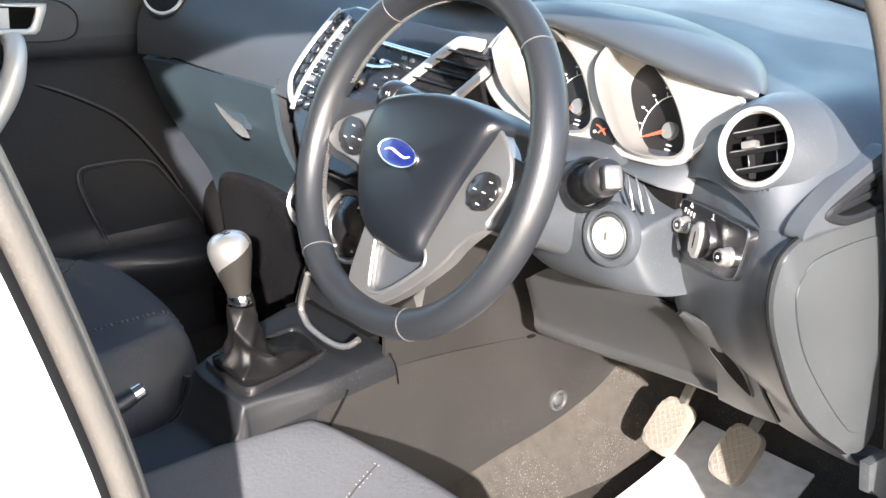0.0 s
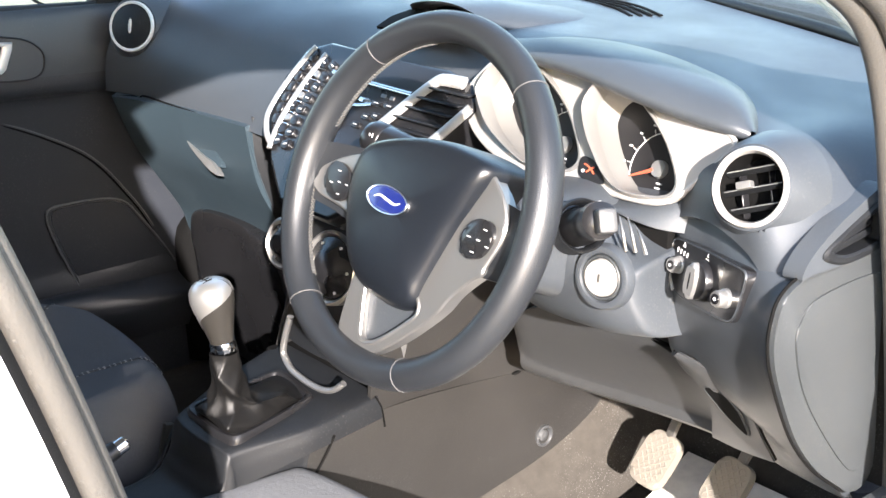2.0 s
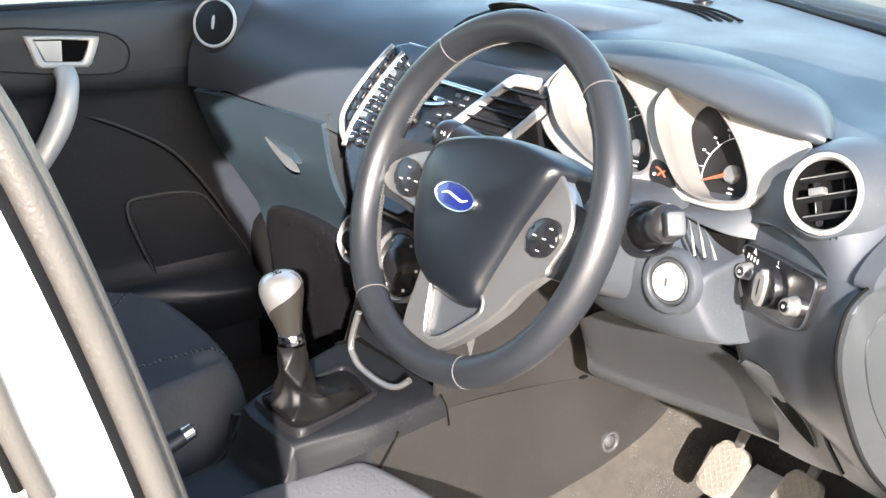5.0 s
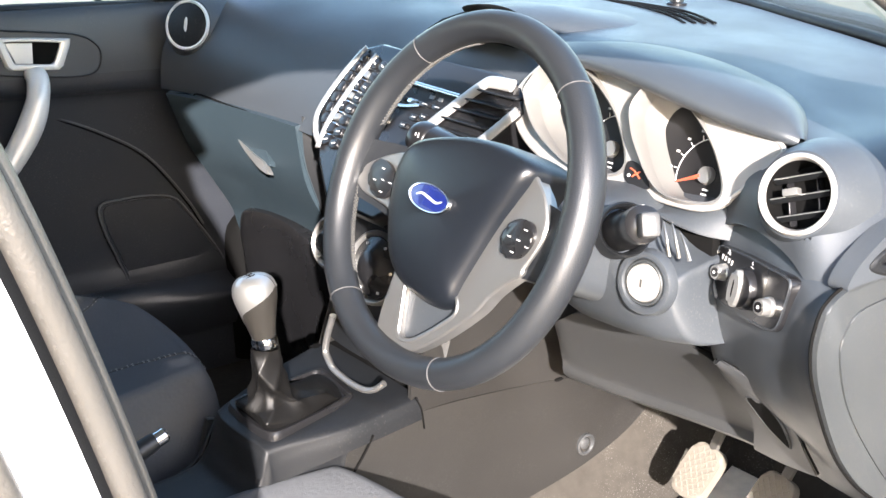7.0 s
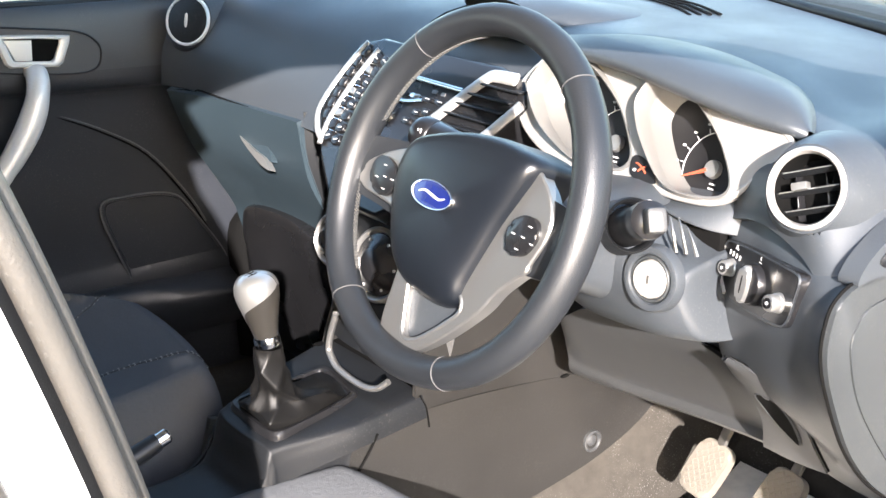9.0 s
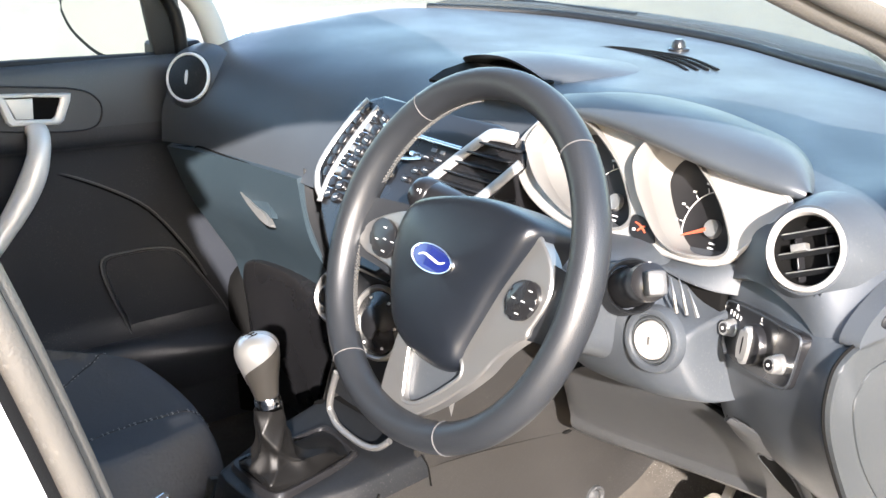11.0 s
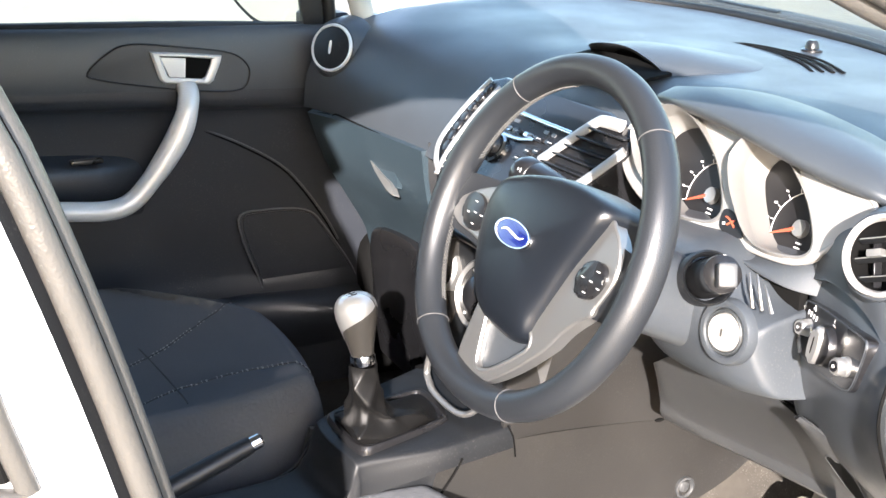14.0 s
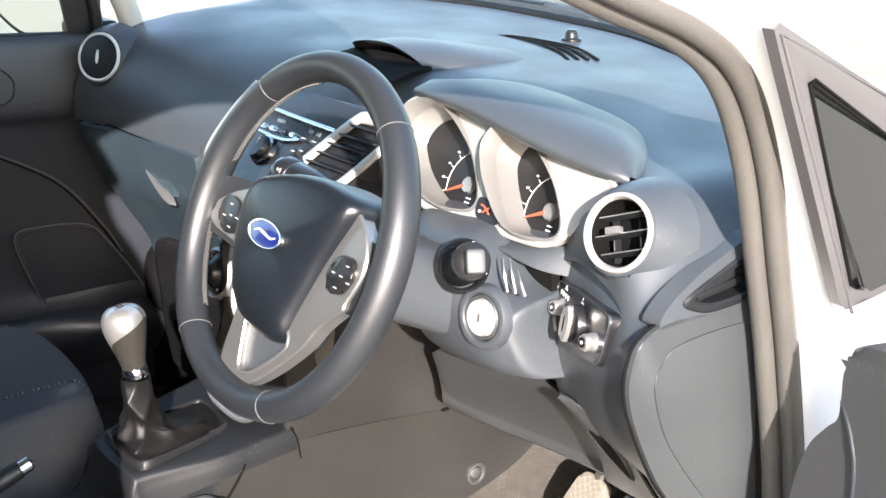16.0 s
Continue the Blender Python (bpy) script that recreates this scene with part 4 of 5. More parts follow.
COLP = [(0.255, 0.315), (0.30, 0.225), (0.36, 0.185), (0.43, 0.172), (0.49, 0.172), (0.528, 0.184), (0.543, 0.198), (0.548, 0.245)]
colcols = []
for x, y in COLP:
    c = 0.046 * max(0.0, min(1.0, (x - 0.440) / 0.06))
    e = 0.020 * max(0.0, min(1.0, (x - 0.44) / 0.11)) ** 2
    colcols.append([(x - e, y + 0.085, 0.928 - c), (x - e, y + 0.022, 0.918 - c), (x - e, y + 0.002, 0.885 - c * 0.6), (x - e * 0.8, y, 0.84), (x - e * 0.1, y + 0.016, 0.790 + 0.04 * (x - 0.25)), (x + e * 0.3, y + 0.05, 0.757 + 0.13 * (x - 0.27)), (x + e * 0.3, y + 0.10, 0.752 + 0.13 * (x - 0.27))])
colface = smooth_sheet(colcols, 30, 26, 0.008)
colp = part("column_panel", colface, DASH, dash, "dark rounded panel holding the ignition switch")
IG = Plane((0.503, 0.1655, 0.8635), (0.10, -0.985, 0.14))
part("ignition_recess", lathe(IG, [(0.0345, -0.016), (0.0335, -0.008), (0.0318, -0.0045), (0.0290, -0.0035), (0.0258, -0.004), (0.0240, -0.007)], 48, True), DASH, colp, "rounded collar round the ignition lock")
part("ignition_ring", lathe(IG, [(0.0240, -0.012), (0.0236, -0.006), (0.0222, -0.0045), (0.0206, -0.005), (0.0200, -0.010)], 48, True), ENDGREY, colp)
part("ignition_barrel", lathe(IG, [(0.0198, -0.012), (0.0194, -0.004), (0.0180, -0.0022), (0.0152, -0.003), (0.0147, -0.0018), (0.0, -0.0014)], 48), PALE, colp, "bright ignition barrel")
part("key_slot", slab(IG, [(-0.0011, -0.004), (0.0011, -0.004), (0.0011, 0.004), (-0.0011, 0.004)], -0.004, -0.0008), METAL, colp)
part("column_recess", block((0.425, 0.250, 0.855), (0.521, 0.262, 0.898), 0.004), PIT, colp)
apron = [[(x, 0.300 + d, zt + 0.012), (x, 0.264 + d, zt + 0.002), (x, 0.246 + d, zt - 0.005), (x, 0.234 + d, zb + 0.003), (x, 0.236 + d, zb - 0.002), (x, 0.26 + d, zb - 0.004)] for x, zt, zb, d in ((0.33, 0.917, 0.905, 0.0), (0.40, 0.918, 0.912, 0.0), (0.45, 0.919, 0.911, 0.0), (0.490, 0.923, 0.9045, 0.004), (0.515, 0.928, 0.900, 0.014), (0.540, 0.938, 0.898, 0.032))]
part("cluster_apron", smooth_sheet(apron, 26, 18, 0.004), DASH, dash, "dark shelf under the instruments")
for k, (x0, z0, x1, z1) in enumerate(((0.494, 0.918, 0.508, 0.886), (0.505, 0.920, 0.521, 0.888), (0.517, 0.912, 0.535, 0.889))):
    b = curve([(x0, 0.205, z0), ((x0 + x1) / 2 + 0.003, 0.199, (z0 + z1) / 2 + 0.003), (x1, 0.200, z1)], 10)
    part("fin", tube(b, [0.0008 + 0.00016 * i for i in range(10)], 6, flat=1.2), SATIN, colp, "thin silver fin")
knee = smooth_sheet([[(x, ty, tz), (x, ty + 0.010, tz - 0.030), (x, by - 0.004, bz + 0.020), (x, by, bz), (x, by + 0.03, bz - 0.008), (x, by + 0.10, bz)] for x, ty, tz, by, bz in
                     ((0.192, 0.353, 0.676, 0.372, 0.600), (0.212, 0.340, 0.690, 0.371, 0.601), (0.265, 0.322, 0.722, 0.370, 0.606), (0.32, 0.312, 0.738, 0.368, 0.613), (0.42, 0.303, 0.752, 0.363, 0.627), (0.51, 0.292, 0.757, 0.357, 0.637), (0.56, 0.285, 0.757, 0.354, 0.638))], 30, 22, 0.010)
kneep = part("knee_panel", knee, LOWER, dash, "grey lower knee panel under the steering column")
part("side_return", sheet([[(0.1925, 0.356, 0.674), (0.1925, 0.45, 0.672), (0.1925, 0.58, 0.67)], [(0.1925, 0.366, 0.64), (0.1925, 0.45, 0.64), (0.1925, 0.58, 0.64)], [(0.1925, 0.375, 0.602), (0.1925, 0.45, 0.60), (0.1925, 0.58, 0.60)]], 0.004), LOWER, kneep)
part("panel_slot", tube(curve([(0.44, 0.296, 0.751), (0.47, 0.291, 0.752), (0.50, 0.286, 0.752), (0.535, 0.278, 0.750)], 10), [0.001 + 0.0007 * i for i in range(10)], 8, flat=0.7), PIT, kneep)
part("edge_line", tube(curve([(0.191, 0.350, 0.676), (0.190, 0.357, 0.645), (0.191, 0.368, 0.607), (0.205, 0.370, 0.598), (0.265, 0.368, 0.604)], 20), 0.0017, 6), LOWER, kneep, "pale worn edge of the panel")
cub_l = [(0.538, 0.250, 0.772), (0.554, 0.272, 0.738), (0.553, 0.303, 0.693), (0.536, 0.332, 0.648), (0.532, 0.338, 0.640)]
cub_r = [(0.548, 0.248, 0.774), (0.601, 0.254, 0.763), (0.614, 0.284, 0.722), (0.614, 0.310, 0.682), (0.614, 0.338, 0.642)]
cub_m = [tuple((a + b) / 2 - d for a, b, d in zip(p, q, (0.0, 0.002, 0.001))) for p, q in zip(cub_l, cub_r)]
cubby = part("cubby_panel", smooth_sheet([cub_l, cub_m, cub_r], 12, 20, 0.006), LOWER, dash, "brown-grey panel with an open cubby hole")
for line in (cub_l, cub_r):
    part("cubby_seam", tube([p + Vector((0, -0.0015, -0.001)) for p in curve(line, 20)], 0.0016, 6), PIT, cubby)
CUB = Plane((0.585, 0.296, 0.694), (0.0, -0.83, -0.55))
mouth = ring2([(-0.018, 0.050), (0.004, 0.053), (0.017, 0.026), (0.014, -0.020), (-0.004, 0.002), (-0.014, 0.028)], 30)
part("cubby_mouth", slab(CUB, mouth, -0.02, 0.004), PIT, cubby)
part("mouth_lip", tube([CUB.at(x, y, 0.003) for x, y in mouth], 0.0015, 6, True), LOWER, cubby)
END = Plane((0.702, 0.0, 0.0), (1, 0, 0))
fuse = ring2([(0.176, 0.848), (0.178, 0.876), (0.190, 0.897), (0.224, 0.908), (0.30, 0.905), (0.343, 0.903), (0.352, 0.86), (0.362, 0.76), (0.371, 0.68), (0.366, 0.648), (0.335, 0.642), (0.305, 0.662), (0.262, 0.697), (0.222, 0.745), (0.188, 0.81)], 90)
part("fuse_cover", slab(END, fuse, -0.004, 0.0055, 0.003, 3), ENDGREY, dash, "grey plastic cover on the dashboard end")
relief = ring2([(0.208, 0.845), (0.214, 0.868), (0.240, 0.884), (0.333, 0.884), (0.342, 0.86), (0.352, 0.72), (0.348, 0.675), (0.325, 0.672), (0.275, 0.725), (0.228, 0.79)], 60)
part("cover_relief", slab(END, relief, 0.003, 0.0075, 0.0044, 4), ENDGREY, dash)
part("fuse_seam", tube([END.at(x, y, -0.001) for x, y in grown(fuse, -0.001)], 0.0016, 6, True), PIT, dash)
dv_o = ring2([(0.240, 0.925), (0.29, 0.946), (0.328, 0.958), (0.337, 0.955), (0.341, 0.915), (0.335, 0.908), (0.29, 0.906), (0.262, 0.910)], 40)
dv_i = ring2([(0.256, 0.926), (0.29, 0.938), (0.322, 0.947), (0.328, 0.944), (0.331, 0.922), (0.326, 0.917), (0.29, 0.915), (0.268, 0.918)], 40)
VP = Plane((0.7065, 0.0, 0.0), (1, 0, 0))
end_out = ring2([(0.212, 0.905), (0.222, 0.925), (0.262, 0.948), (0.30, 0.962), (0.334, 0.972), (0.348, 0.962), (0.352, 0.93), (0.350, 0.902), (0.30, 0.898), (0.25, 0.899)], 50)
part("end_panel", holed(VP, end_out, [list(reversed(grown(dv_o, 0.002)))], -0.02, 0.001), DASH, dash)
dvent = part("demister_vent", frame_ring(VP, dv_o, dv_i, -0.03, 0.004, 0.002), BLACK, dash, "dark side window demister vent")
part("vent_back", slab(VP, dv_i, -0.03, -0.018), PIT, dvent)
for k in range(2):
    part("slat", tube([VP.at(0.265 + 0.01 * k, 0.921 + 0.006 * k, -0.006), VP.at(0.328, 0.927 + 0.011 * k, -0.006)], 0.0022, 6, flat=2.0), BLACK, dvent)
# ---------------------------------------------------------------- steering wheel
WH = Plane((0.4016, 0.0055, 0.956), (0, -0.9203, 0.3912), (0, 0.3912, 0.9203), 0.0)
WH.r, WH.u = Vector((1, 0, 0)) * math.cos(radians(-2.1)) + WH.u * math.sin(radians(-2.1)), WH.u * math.cos(radians(-2.1)) - Vector((1, 0, 0)) * math.sin(radians(-2.1))
wheel = thing("steering_wheel", (0.4016, 0.08, 0.93), "black leather steering wheel with silver spokes and a blue oval badge", "steering wheel")


def rim_at(a, r=0.1715, z=0.0):
    """Angle from the top, clockwise; the foot of the rim is slightly flattened."""
    rr = r - 0.006 * max(0.0, -math.cos(a)) ** 6
    return WH.at(rr * math.sin(a), rr * math.cos(a), z)


N = 144
rim = bmesh.new()
rings = []
for i in range(N):
    a = 2 * math.pi * i / N
    c, out = rim_at(a), (WH.r * math.sin(a) + WH.u * math.cos(a))
    grip = 1 + 0.06 * math.exp(-((abs(math.degrees(a) - 180) - 105) / 22) ** 2)
    rings.append([rim.verts.new(c + out * 0.0155 * grip * math.cos(t) + WH.n * 0.0175 * grip * math.sin(t)) for t in [2 * math.pi * k / 18 for k in range(18)]])
for i in range(N):
    for k in range(18):
        rim.faces.new((rings[i][k], rings[i][(k + 1) % 18], rings[(i + 1) % N][(k + 1) % 18], rings[(i + 1) % N][k]))
rim_ob = part("rim", rim, LEATHER, wheel, "grained black leather rim")
for deg in (-40.5, 40.5, 142, -142):
    a = radians(deg if deg != 142 else 155.5)
    out = WH.r * math.sin(a) + WH.u * math.cos(a)
    loop = [rim_at(a) + out * 0.0156 * math.cos(t) + WH.n * 0.0176 * math.sin(t) for t in [2 * math.pi * k / 20 for k in range(20)]]
    part("rim_seam", tube(loop, 0.0007, 6, True), SEAMLINE, rim_ob)
for a0, a1 in ((-74, -14), (-134, -94), (94, 134)):
    za = bmesh.new()
    steps = int((a1 - a0) / 1.4)
    for k in range(steps):
        a, b = radians(a0 + k * 1.4), radians(a0 + (k + 1.2) * 1.4)
        for s, e in ((-0.18, -0.58), (-0.58, -0.18)):
            p, q = [rim_at(x) - (WH.r * math.sin(x) + WH.u * math.cos(x)) * 0.0166 * math.cos(w) + WH.n * 0.0184 * math.sin(w) for x, w in ((a, s), (b, e))]
            tube([p, q], 0.0007, 5, bm=za)
    part("rim_stitching", za, THREAD, rim_ob, "pale cross stitching")

COVER = [(-0.079, 0.040), (-0.045, 0.054), (-0.008, 0.063), (0.030, 0.067), (0.062, 0.066), (0.090, 0.061), (0.098, 0.050), (0.087, 0.022), (0.075, -0.006), (0.064, -0.040), (0.055, -0.070), (0.050, -0.090), (0.030, -0.101), (0.0, -0.101), (-0.032, -0.095), (-0.060, -0.078), (-0.080, -0.047), (-0.0910, -0.012), (-0.0915, 0.018)]
cov = ring2(COVER, 72)
bm = bmesh.new()
levels = [(1.0, -0.05), (1.0, -0.014), (0.988, -0.005), (0.955, 0.0020), (0.90, 0.0062), (0.80, 0.0095), (0.6, 0.0125), (0.3, 0.0142), (0.02, 0.0147)]
prev = None
for s, z in levels:
    now = [bm.verts.new(WH.at(x * s, (y + 0.012) * s - 0.012, z + (0.004 * max(0, y + 0.05) / 0.12 if z > 0 else 0))) for x, y in cov]
    if prev:
        for k in range(72):
            bm.faces.new((prev[k], prev[(k + 1) % 72], now[(k + 1) % 72], now[k]))
    prev = now
bm.faces.new(prev)
cover = part("airbag_cover", bm, AIRBAG, wheel, "smooth dark airbag cover")
BG = Plane(WH.at(-0.008, -0.005, 0.0178), WH.n + 0.03 * WH.u, WH.u)
badge = part("badge", slab(BG, oval(0.030, 0.0125, 48), -0.006, 0.0015, 0.001), BLUE, wheel, "blue oval badge with a bright rim")
part("badge_rim", frame_ring(BG, oval(0.0315, 0.0138, 48), oval(0.0292, 0.0116, 48), -0.006, 0.0028, 0.0008), CHROME, badge)
wave = curve([(-0.020, -0.001, 0), (-0.012, 0.0018, 0), (0.0, 0.0, 0), (0.012, -0.0018, 0), (0.020, 0.001, 0)], 24)
part("badge_wave", tube([BG.at(p.x, p.y, 0.0016) for p in wave], [0.0006 + 0.0008 * math.sin(math.pi * i / 23) for i in range(24)], 6), HANDLE, badge, "plain pale wave across the badge")

for s in (-1, 1):
    sx = 1.06 if s < 0 else 1.0
    pad = ring2([(s * sx * x - (0.0 if s < 0 else 0.12 * (x - 0.086)), y) for x, y in ((0.103, 0.0095), (0.122, 0.0085), (0.1285, -0.005), (0.119, -0.0225), (0.099, -0.0280), (0.086, -0.0185), (0.088, -0.001))], 40)
    pd = part("button_pad", slab(WH, pad, -0.01, 0.0015, 0.003, 3), GLOSS, wheel, "black button pad")
    for bx, by in ((0.113, 0.002), (0.105, -0.021), (0.095, -0.009), (0.121, -0.012), (0.108, -0.009)):
        part("button_mark", slab(WH, [(s * bx - 0.0021, by - 0.0005), (s * bx + 0.0021, by - 0.0005), (s * bx + 0.0021, by + 0.0005), (s * bx - 0.0021, by + 0.0005)], 0.0015, 0.0024), MARK, pd)
    part("spoke_arm", smooth_sheet([[WH.at(s * x, y0, z), WH.at(s * x, (y0 + y1) / 2, z + 0.004), WH.at(s * x, y1, z)] for x, y0, y1, z in ((0.06, 0.034, -0.05, -0.016), (0.12, 0.030, -0.040, -0.012), (0.166, 0.024, -0.036, -0.004))], 10, 8, 0.012), LEATHER, wheel)
# one silver yoke: both spokes and the lower spoke, open below the cover
yoke = ring2([(0.000, -0.156), (0.024, -0.141), (0.050, -0.118), (0.078, -0.087), (0.091, -0.065), (0.108, -0.045), (0.1175, -0.037), (0.119, -0.029), (0.127, -0.006), (0.128, 0.010), (0.119, 0.027), (0.104, 0.041), (0.080, 0.050), (0.0, 0.04),
              (-0.080, 0.026), (-0.112, 0.017), (-0.135, 0.006), (-0.152, -0.006), (-0.156, -0.018), (-0.142, -0.026), (-0.115, -0.029), (-0.092, -0.032), (-0.070, -0.042), (-0.056, -0.062), (-0.047, -0.082), (-0.046, -0.104), (-0.046, -0.132), (-0.041, -0.150), (-0.024, -0.157)], 160)
gap = ring2([(-0.034, -0.070), (0.040, -0.078), (0.057, -0.094), (0.044, -0.112), (0.020, -0.134), (0.005, -0.143), (-0.010, -0.143), (-0.0175, -0.126), (-0.026, -0.098)], 60)
trim = part("spoke_trim", holed(WH, yoke, [list(reversed(gap))], -0.022, -0.003), SATIN, wheel, "satin silver spoke trim")
part("rounded_edge", tube([WH.at(x, y, -0.0060) for x, y in yoke], 0.0030, 8, True), SATIN, trim)
part("inner_edge", tube([WH.at(x, y, -0.0045) for x, y in gap], 0.0028, 8, True), SATIN, trim)
part("yoke_infill", slab(WH, gap, -0.03, -0.012, 0.002), DASH, wheel)

column = thing("steering_column", (0.40, 0.20, 0.88), "dark plastic steering column shroud with switch stalks", "steering column")
AX = Plane((0.4016, 0.0055, 0.950), (0, -0.9203, 0.3912), (0, 0.3912, 0.9203))
rows = []
for z, w, h in ((-0.035, 0.044, 0.040), (-0.05, 0.048, 0.042), (-0.10, 0.050, 0.044), (-0.16, 0.052, 0.046), (-0.22, 0.054, 0.048)):
    rows.append([AX.at(x, y - 0.008, z) for x, y in oval(w, h, 40, 3.0)])
part("shroud", sheet(rows, 0.0, True), DASH, column)
part("hub_boss", lathe(AX, [(0.052, -0.040), (0.055, -0.030), (0.060, -0.022), (0.0, -0.021)], 40), BLACK, column)
SOCKET = [(0.028, -0.03), (0.028, 0.003), (0.0262, 0.0055), (0.0235, 0.002), (0.0225, -0.02)]
st = Plane((0.4796, 0.164, 0.914), (0.122, -0.070, 0.058))
part("stalk_socket", lathe(st, SOCKET, 36, True), BLACK, column)
stalk = part("stalk", lathe(st, [(0.0205, -0.02), (0.0205, 0.006), (0.0175, 0.016), (0.0165, 0.034), (0.0180, 0.042), (0.0190, 0.060), (0.0182, 0.068), (0.0110, 0.074), (0.0, 0.075)], 32), GLOSS, column, "black wiper stalk")
part("end_cap", block((-0.0095, -0.0120, -0.013), (0.0095, 0.0120, 0.008), 0.0068, 4, st.matrix()), LOWER, stalk, "grey rounded end of the stalk").location = st.at(0, 0, 0.084)
for k in range(4):
    a = radians(40 * k - 40)
    part("stalk_mark", slab(Plane(st.at(0.0190 * math.cos(a), 0.0190 * math.sin(a), 0.060), st.r * math.cos(a) + st.u * math.sin(a)), oval(0.0016, 0.0007, 8), -0.001, 0.0003), MARK, stalk)
# the long indicator stalk on the other side, with a turning ring
st = Plane((0.33, 0.165, 0.912), (-0.155, -0.037, 0.046))
part("stalk_socket", lathe(st, SOCKET, 36, True), BLACK, column)
stalk = part("stalk", lathe(st, [(0.0205, -0.02), (0.0195, 0.010), (0.0165, 0.030), (0.0165, 0.066), (0.0205, 0.084), (0.0225, 0.105), (0.0225, 0.138), (0.0215, 0.1395), (0.0225, 0.141), (0.0215, 0.156), (0.0165, 0.164), (0.0, 0.166)], 36), GLOSS, column, "long black indicator stalk")
side_out = Vector((0.52, -0.72, 0.45))
side_out = (side_out - st.n * side_out.dot(st.n)).normalized()
SW = Plane(st.at(0, 0, 0.106) + side_out * 0.0222, side_out)
part("stalk_ring", tube([SW.at(0.0125 * math.cos(t), 0.0085 * math.sin(t), -0.0010 - 0.0020 * abs(math.sin(t)) ** 2) for t in [2 * math.pi * k / 28 for k in range(28)]], 0.0006, 5, True), ENDGREY, stalk)
for d, w in ((0.146, 0.0030), (0.150, 0.0018)):
    part("stalk_mark", slab(Plane(st.at(0, 0, d) + side_out * 0.0218, side_out), oval(0.0008, w, 10), -0.001, 0.0006), MARK, stalk)

# ---------------------------------------------------------------- centre console, gear lever, handbrake
console = thing("centre_console", (0.03, 0.0, 0.30), "dark plastic centre console between the seats", "centre console")


def between(table, y):
    """A value read off a short table by the place along the car."""
    for (a, p), (b, q) in zip(table, table[1:]):
        if y <= b:
            return p + (q - p) * max(0.0, (y - a) / (b - a))
    return table[-1][1]


LEFT_EDGE = ((-0.34, -0.006), (-0.066, -0.004), (-0.03, -0.026), (0.036, -0.056), (0.072, -0.070), (0.17, -0.10))
RIGHT_EDGE = ((-0.34, 0.130), (-0.05, 0.138), (0.05, 0.155), (0.15, 0.150), (0.30, 0.128))
TOP_LINE = ((-0.34, -0.075), (-0.13, -0.072), (-0.085, -0.048), (-0.071, -0.010), (-0.055, -0.001), (0.04, 0.002), (0.10, 0.005), (0.155, 0.008))
sections = []
for u, dz in ((0.0, -0.034), (0.02, -0.012), (0.06, 0.0), (0.3, 0.002), (0.6, 0.002), (0.92, 0.0), (0.98, -0.010), (1.0, -0.030)):
    col = []
    for y, z in TOP_LINE:
        x0, x1 = between(LEFT_EDGE, y), between(RIGHT_EDGE, y)
        lean = 0.012 * (2 * u - 1) ** 4 if y < -0.04 else 0.0
        col.append((x0 + (x1 - x0) * u, y + lean, 0.597 + z + dz * (1.0 + 0.6 * max(0.0, min(1.0, (0.05 - y) / 0.11)))))
    sections.append(col)
part("top_shell", smooth_sheet(sections, 40, 56, 0.006), BLACK, console)
for s, edge in ((1, RIGHT_EDGE), (-1, LEFT_EDGE)):
    def side_x(y):
        return between(edge, y) - s * 0.004
    SIDE = ((-0.34, 0.512, 0.30), (-0.12, 0.520, 0.30), (-0.055, 0.574, 0.32), (0.02, 0.580, 0.33), (0.052, 0.582, 0.334), (0.10, 0.585, 0.34), (0.20, 0.578, 0.355), (0.34, 0.557, 0.372), (0.46, 0.540, 0.392), (0.55, 0.52, 0.42), (0.61, 0.49, 0.455))
    for a, b, name, mat, text in ((0, 5, "front_side", BLACK, "black side of the console under the gear lever"), (4, 11, "side_panel", CONSOLE, "smooth grey console side panel")):
        w = smooth_sheet([[(side_x(y) - s * 0.001, y, zt), (side_x(y) - s * 0.004, y - (0.013 if y == 0.052 else 0), zt - 0.03), (side_x(y) - s * 0.006, y - (0.03 if y == 0.052 else 0), (zt + zb) / 2), (side_x(y) + s * 0.002, y - (0.05 if y == 0.052 else 0), zb)] for y, zt, zb in SIDE[a:b]], 40, 14, 0.006)
        part(name, w, mat, console, text)
    cheek = smooth_sheet([[(side_x(y) - s * 0.002, y, zt - 0.002), (side_x(y) - s * 0.012, y + 0.01, zt + 0.05), (side_x(y) - s * 0.03, y + 0.02, zt + 0.12), (side_x(y) - s * 0.035, y + 0.02, zt + 0.22)] for y, zt in ((0.140, 0.584), (0.24, 0.574), (0.34, 0.557), (0.46, 0.540), (0.60, 0.50))], 24, 12, 0.006)
    part("cheek", cheek, CONSOLE, console)
    tun = smooth_sheet([[(side_x(y) - s * 0.035, y, z0 + 0.10), (side_x(y) - s * 0.014, y, z0 + 0.02), (side_x(y) + s * 0.016, y, z0 - 0.05), (side_x(y) + s * 0.05, y, 0.285)] for y, z0 in ((-0.30, 0.33), (0.10, 0.345), (0.30, 0.365), (0.46, 0.392), (0.61, 0.455), (0.72, 0.52), (0.86, 0.62))], 36, 12, 0.006)
    part("tunnel_carpet", tun, CARPET, console, "grey carpet on the transmission tunnel")
SC = Plane((0.1215, 0.475, 0.425), (1, 0, 0))
part("screw_cup", lathe(SC, [(0.017, -0.004), (0.017, 0.004), (0.014, 0.005), (0.011, 0.001), (0.010, -0.004)], 28, True), LOWER, console)
part("screw", lathe(SC, [(0.009, -0.004), (0.009, 0.001), (0.006, 0.003), (0.0, 0.003)], 20), LOWER, console)
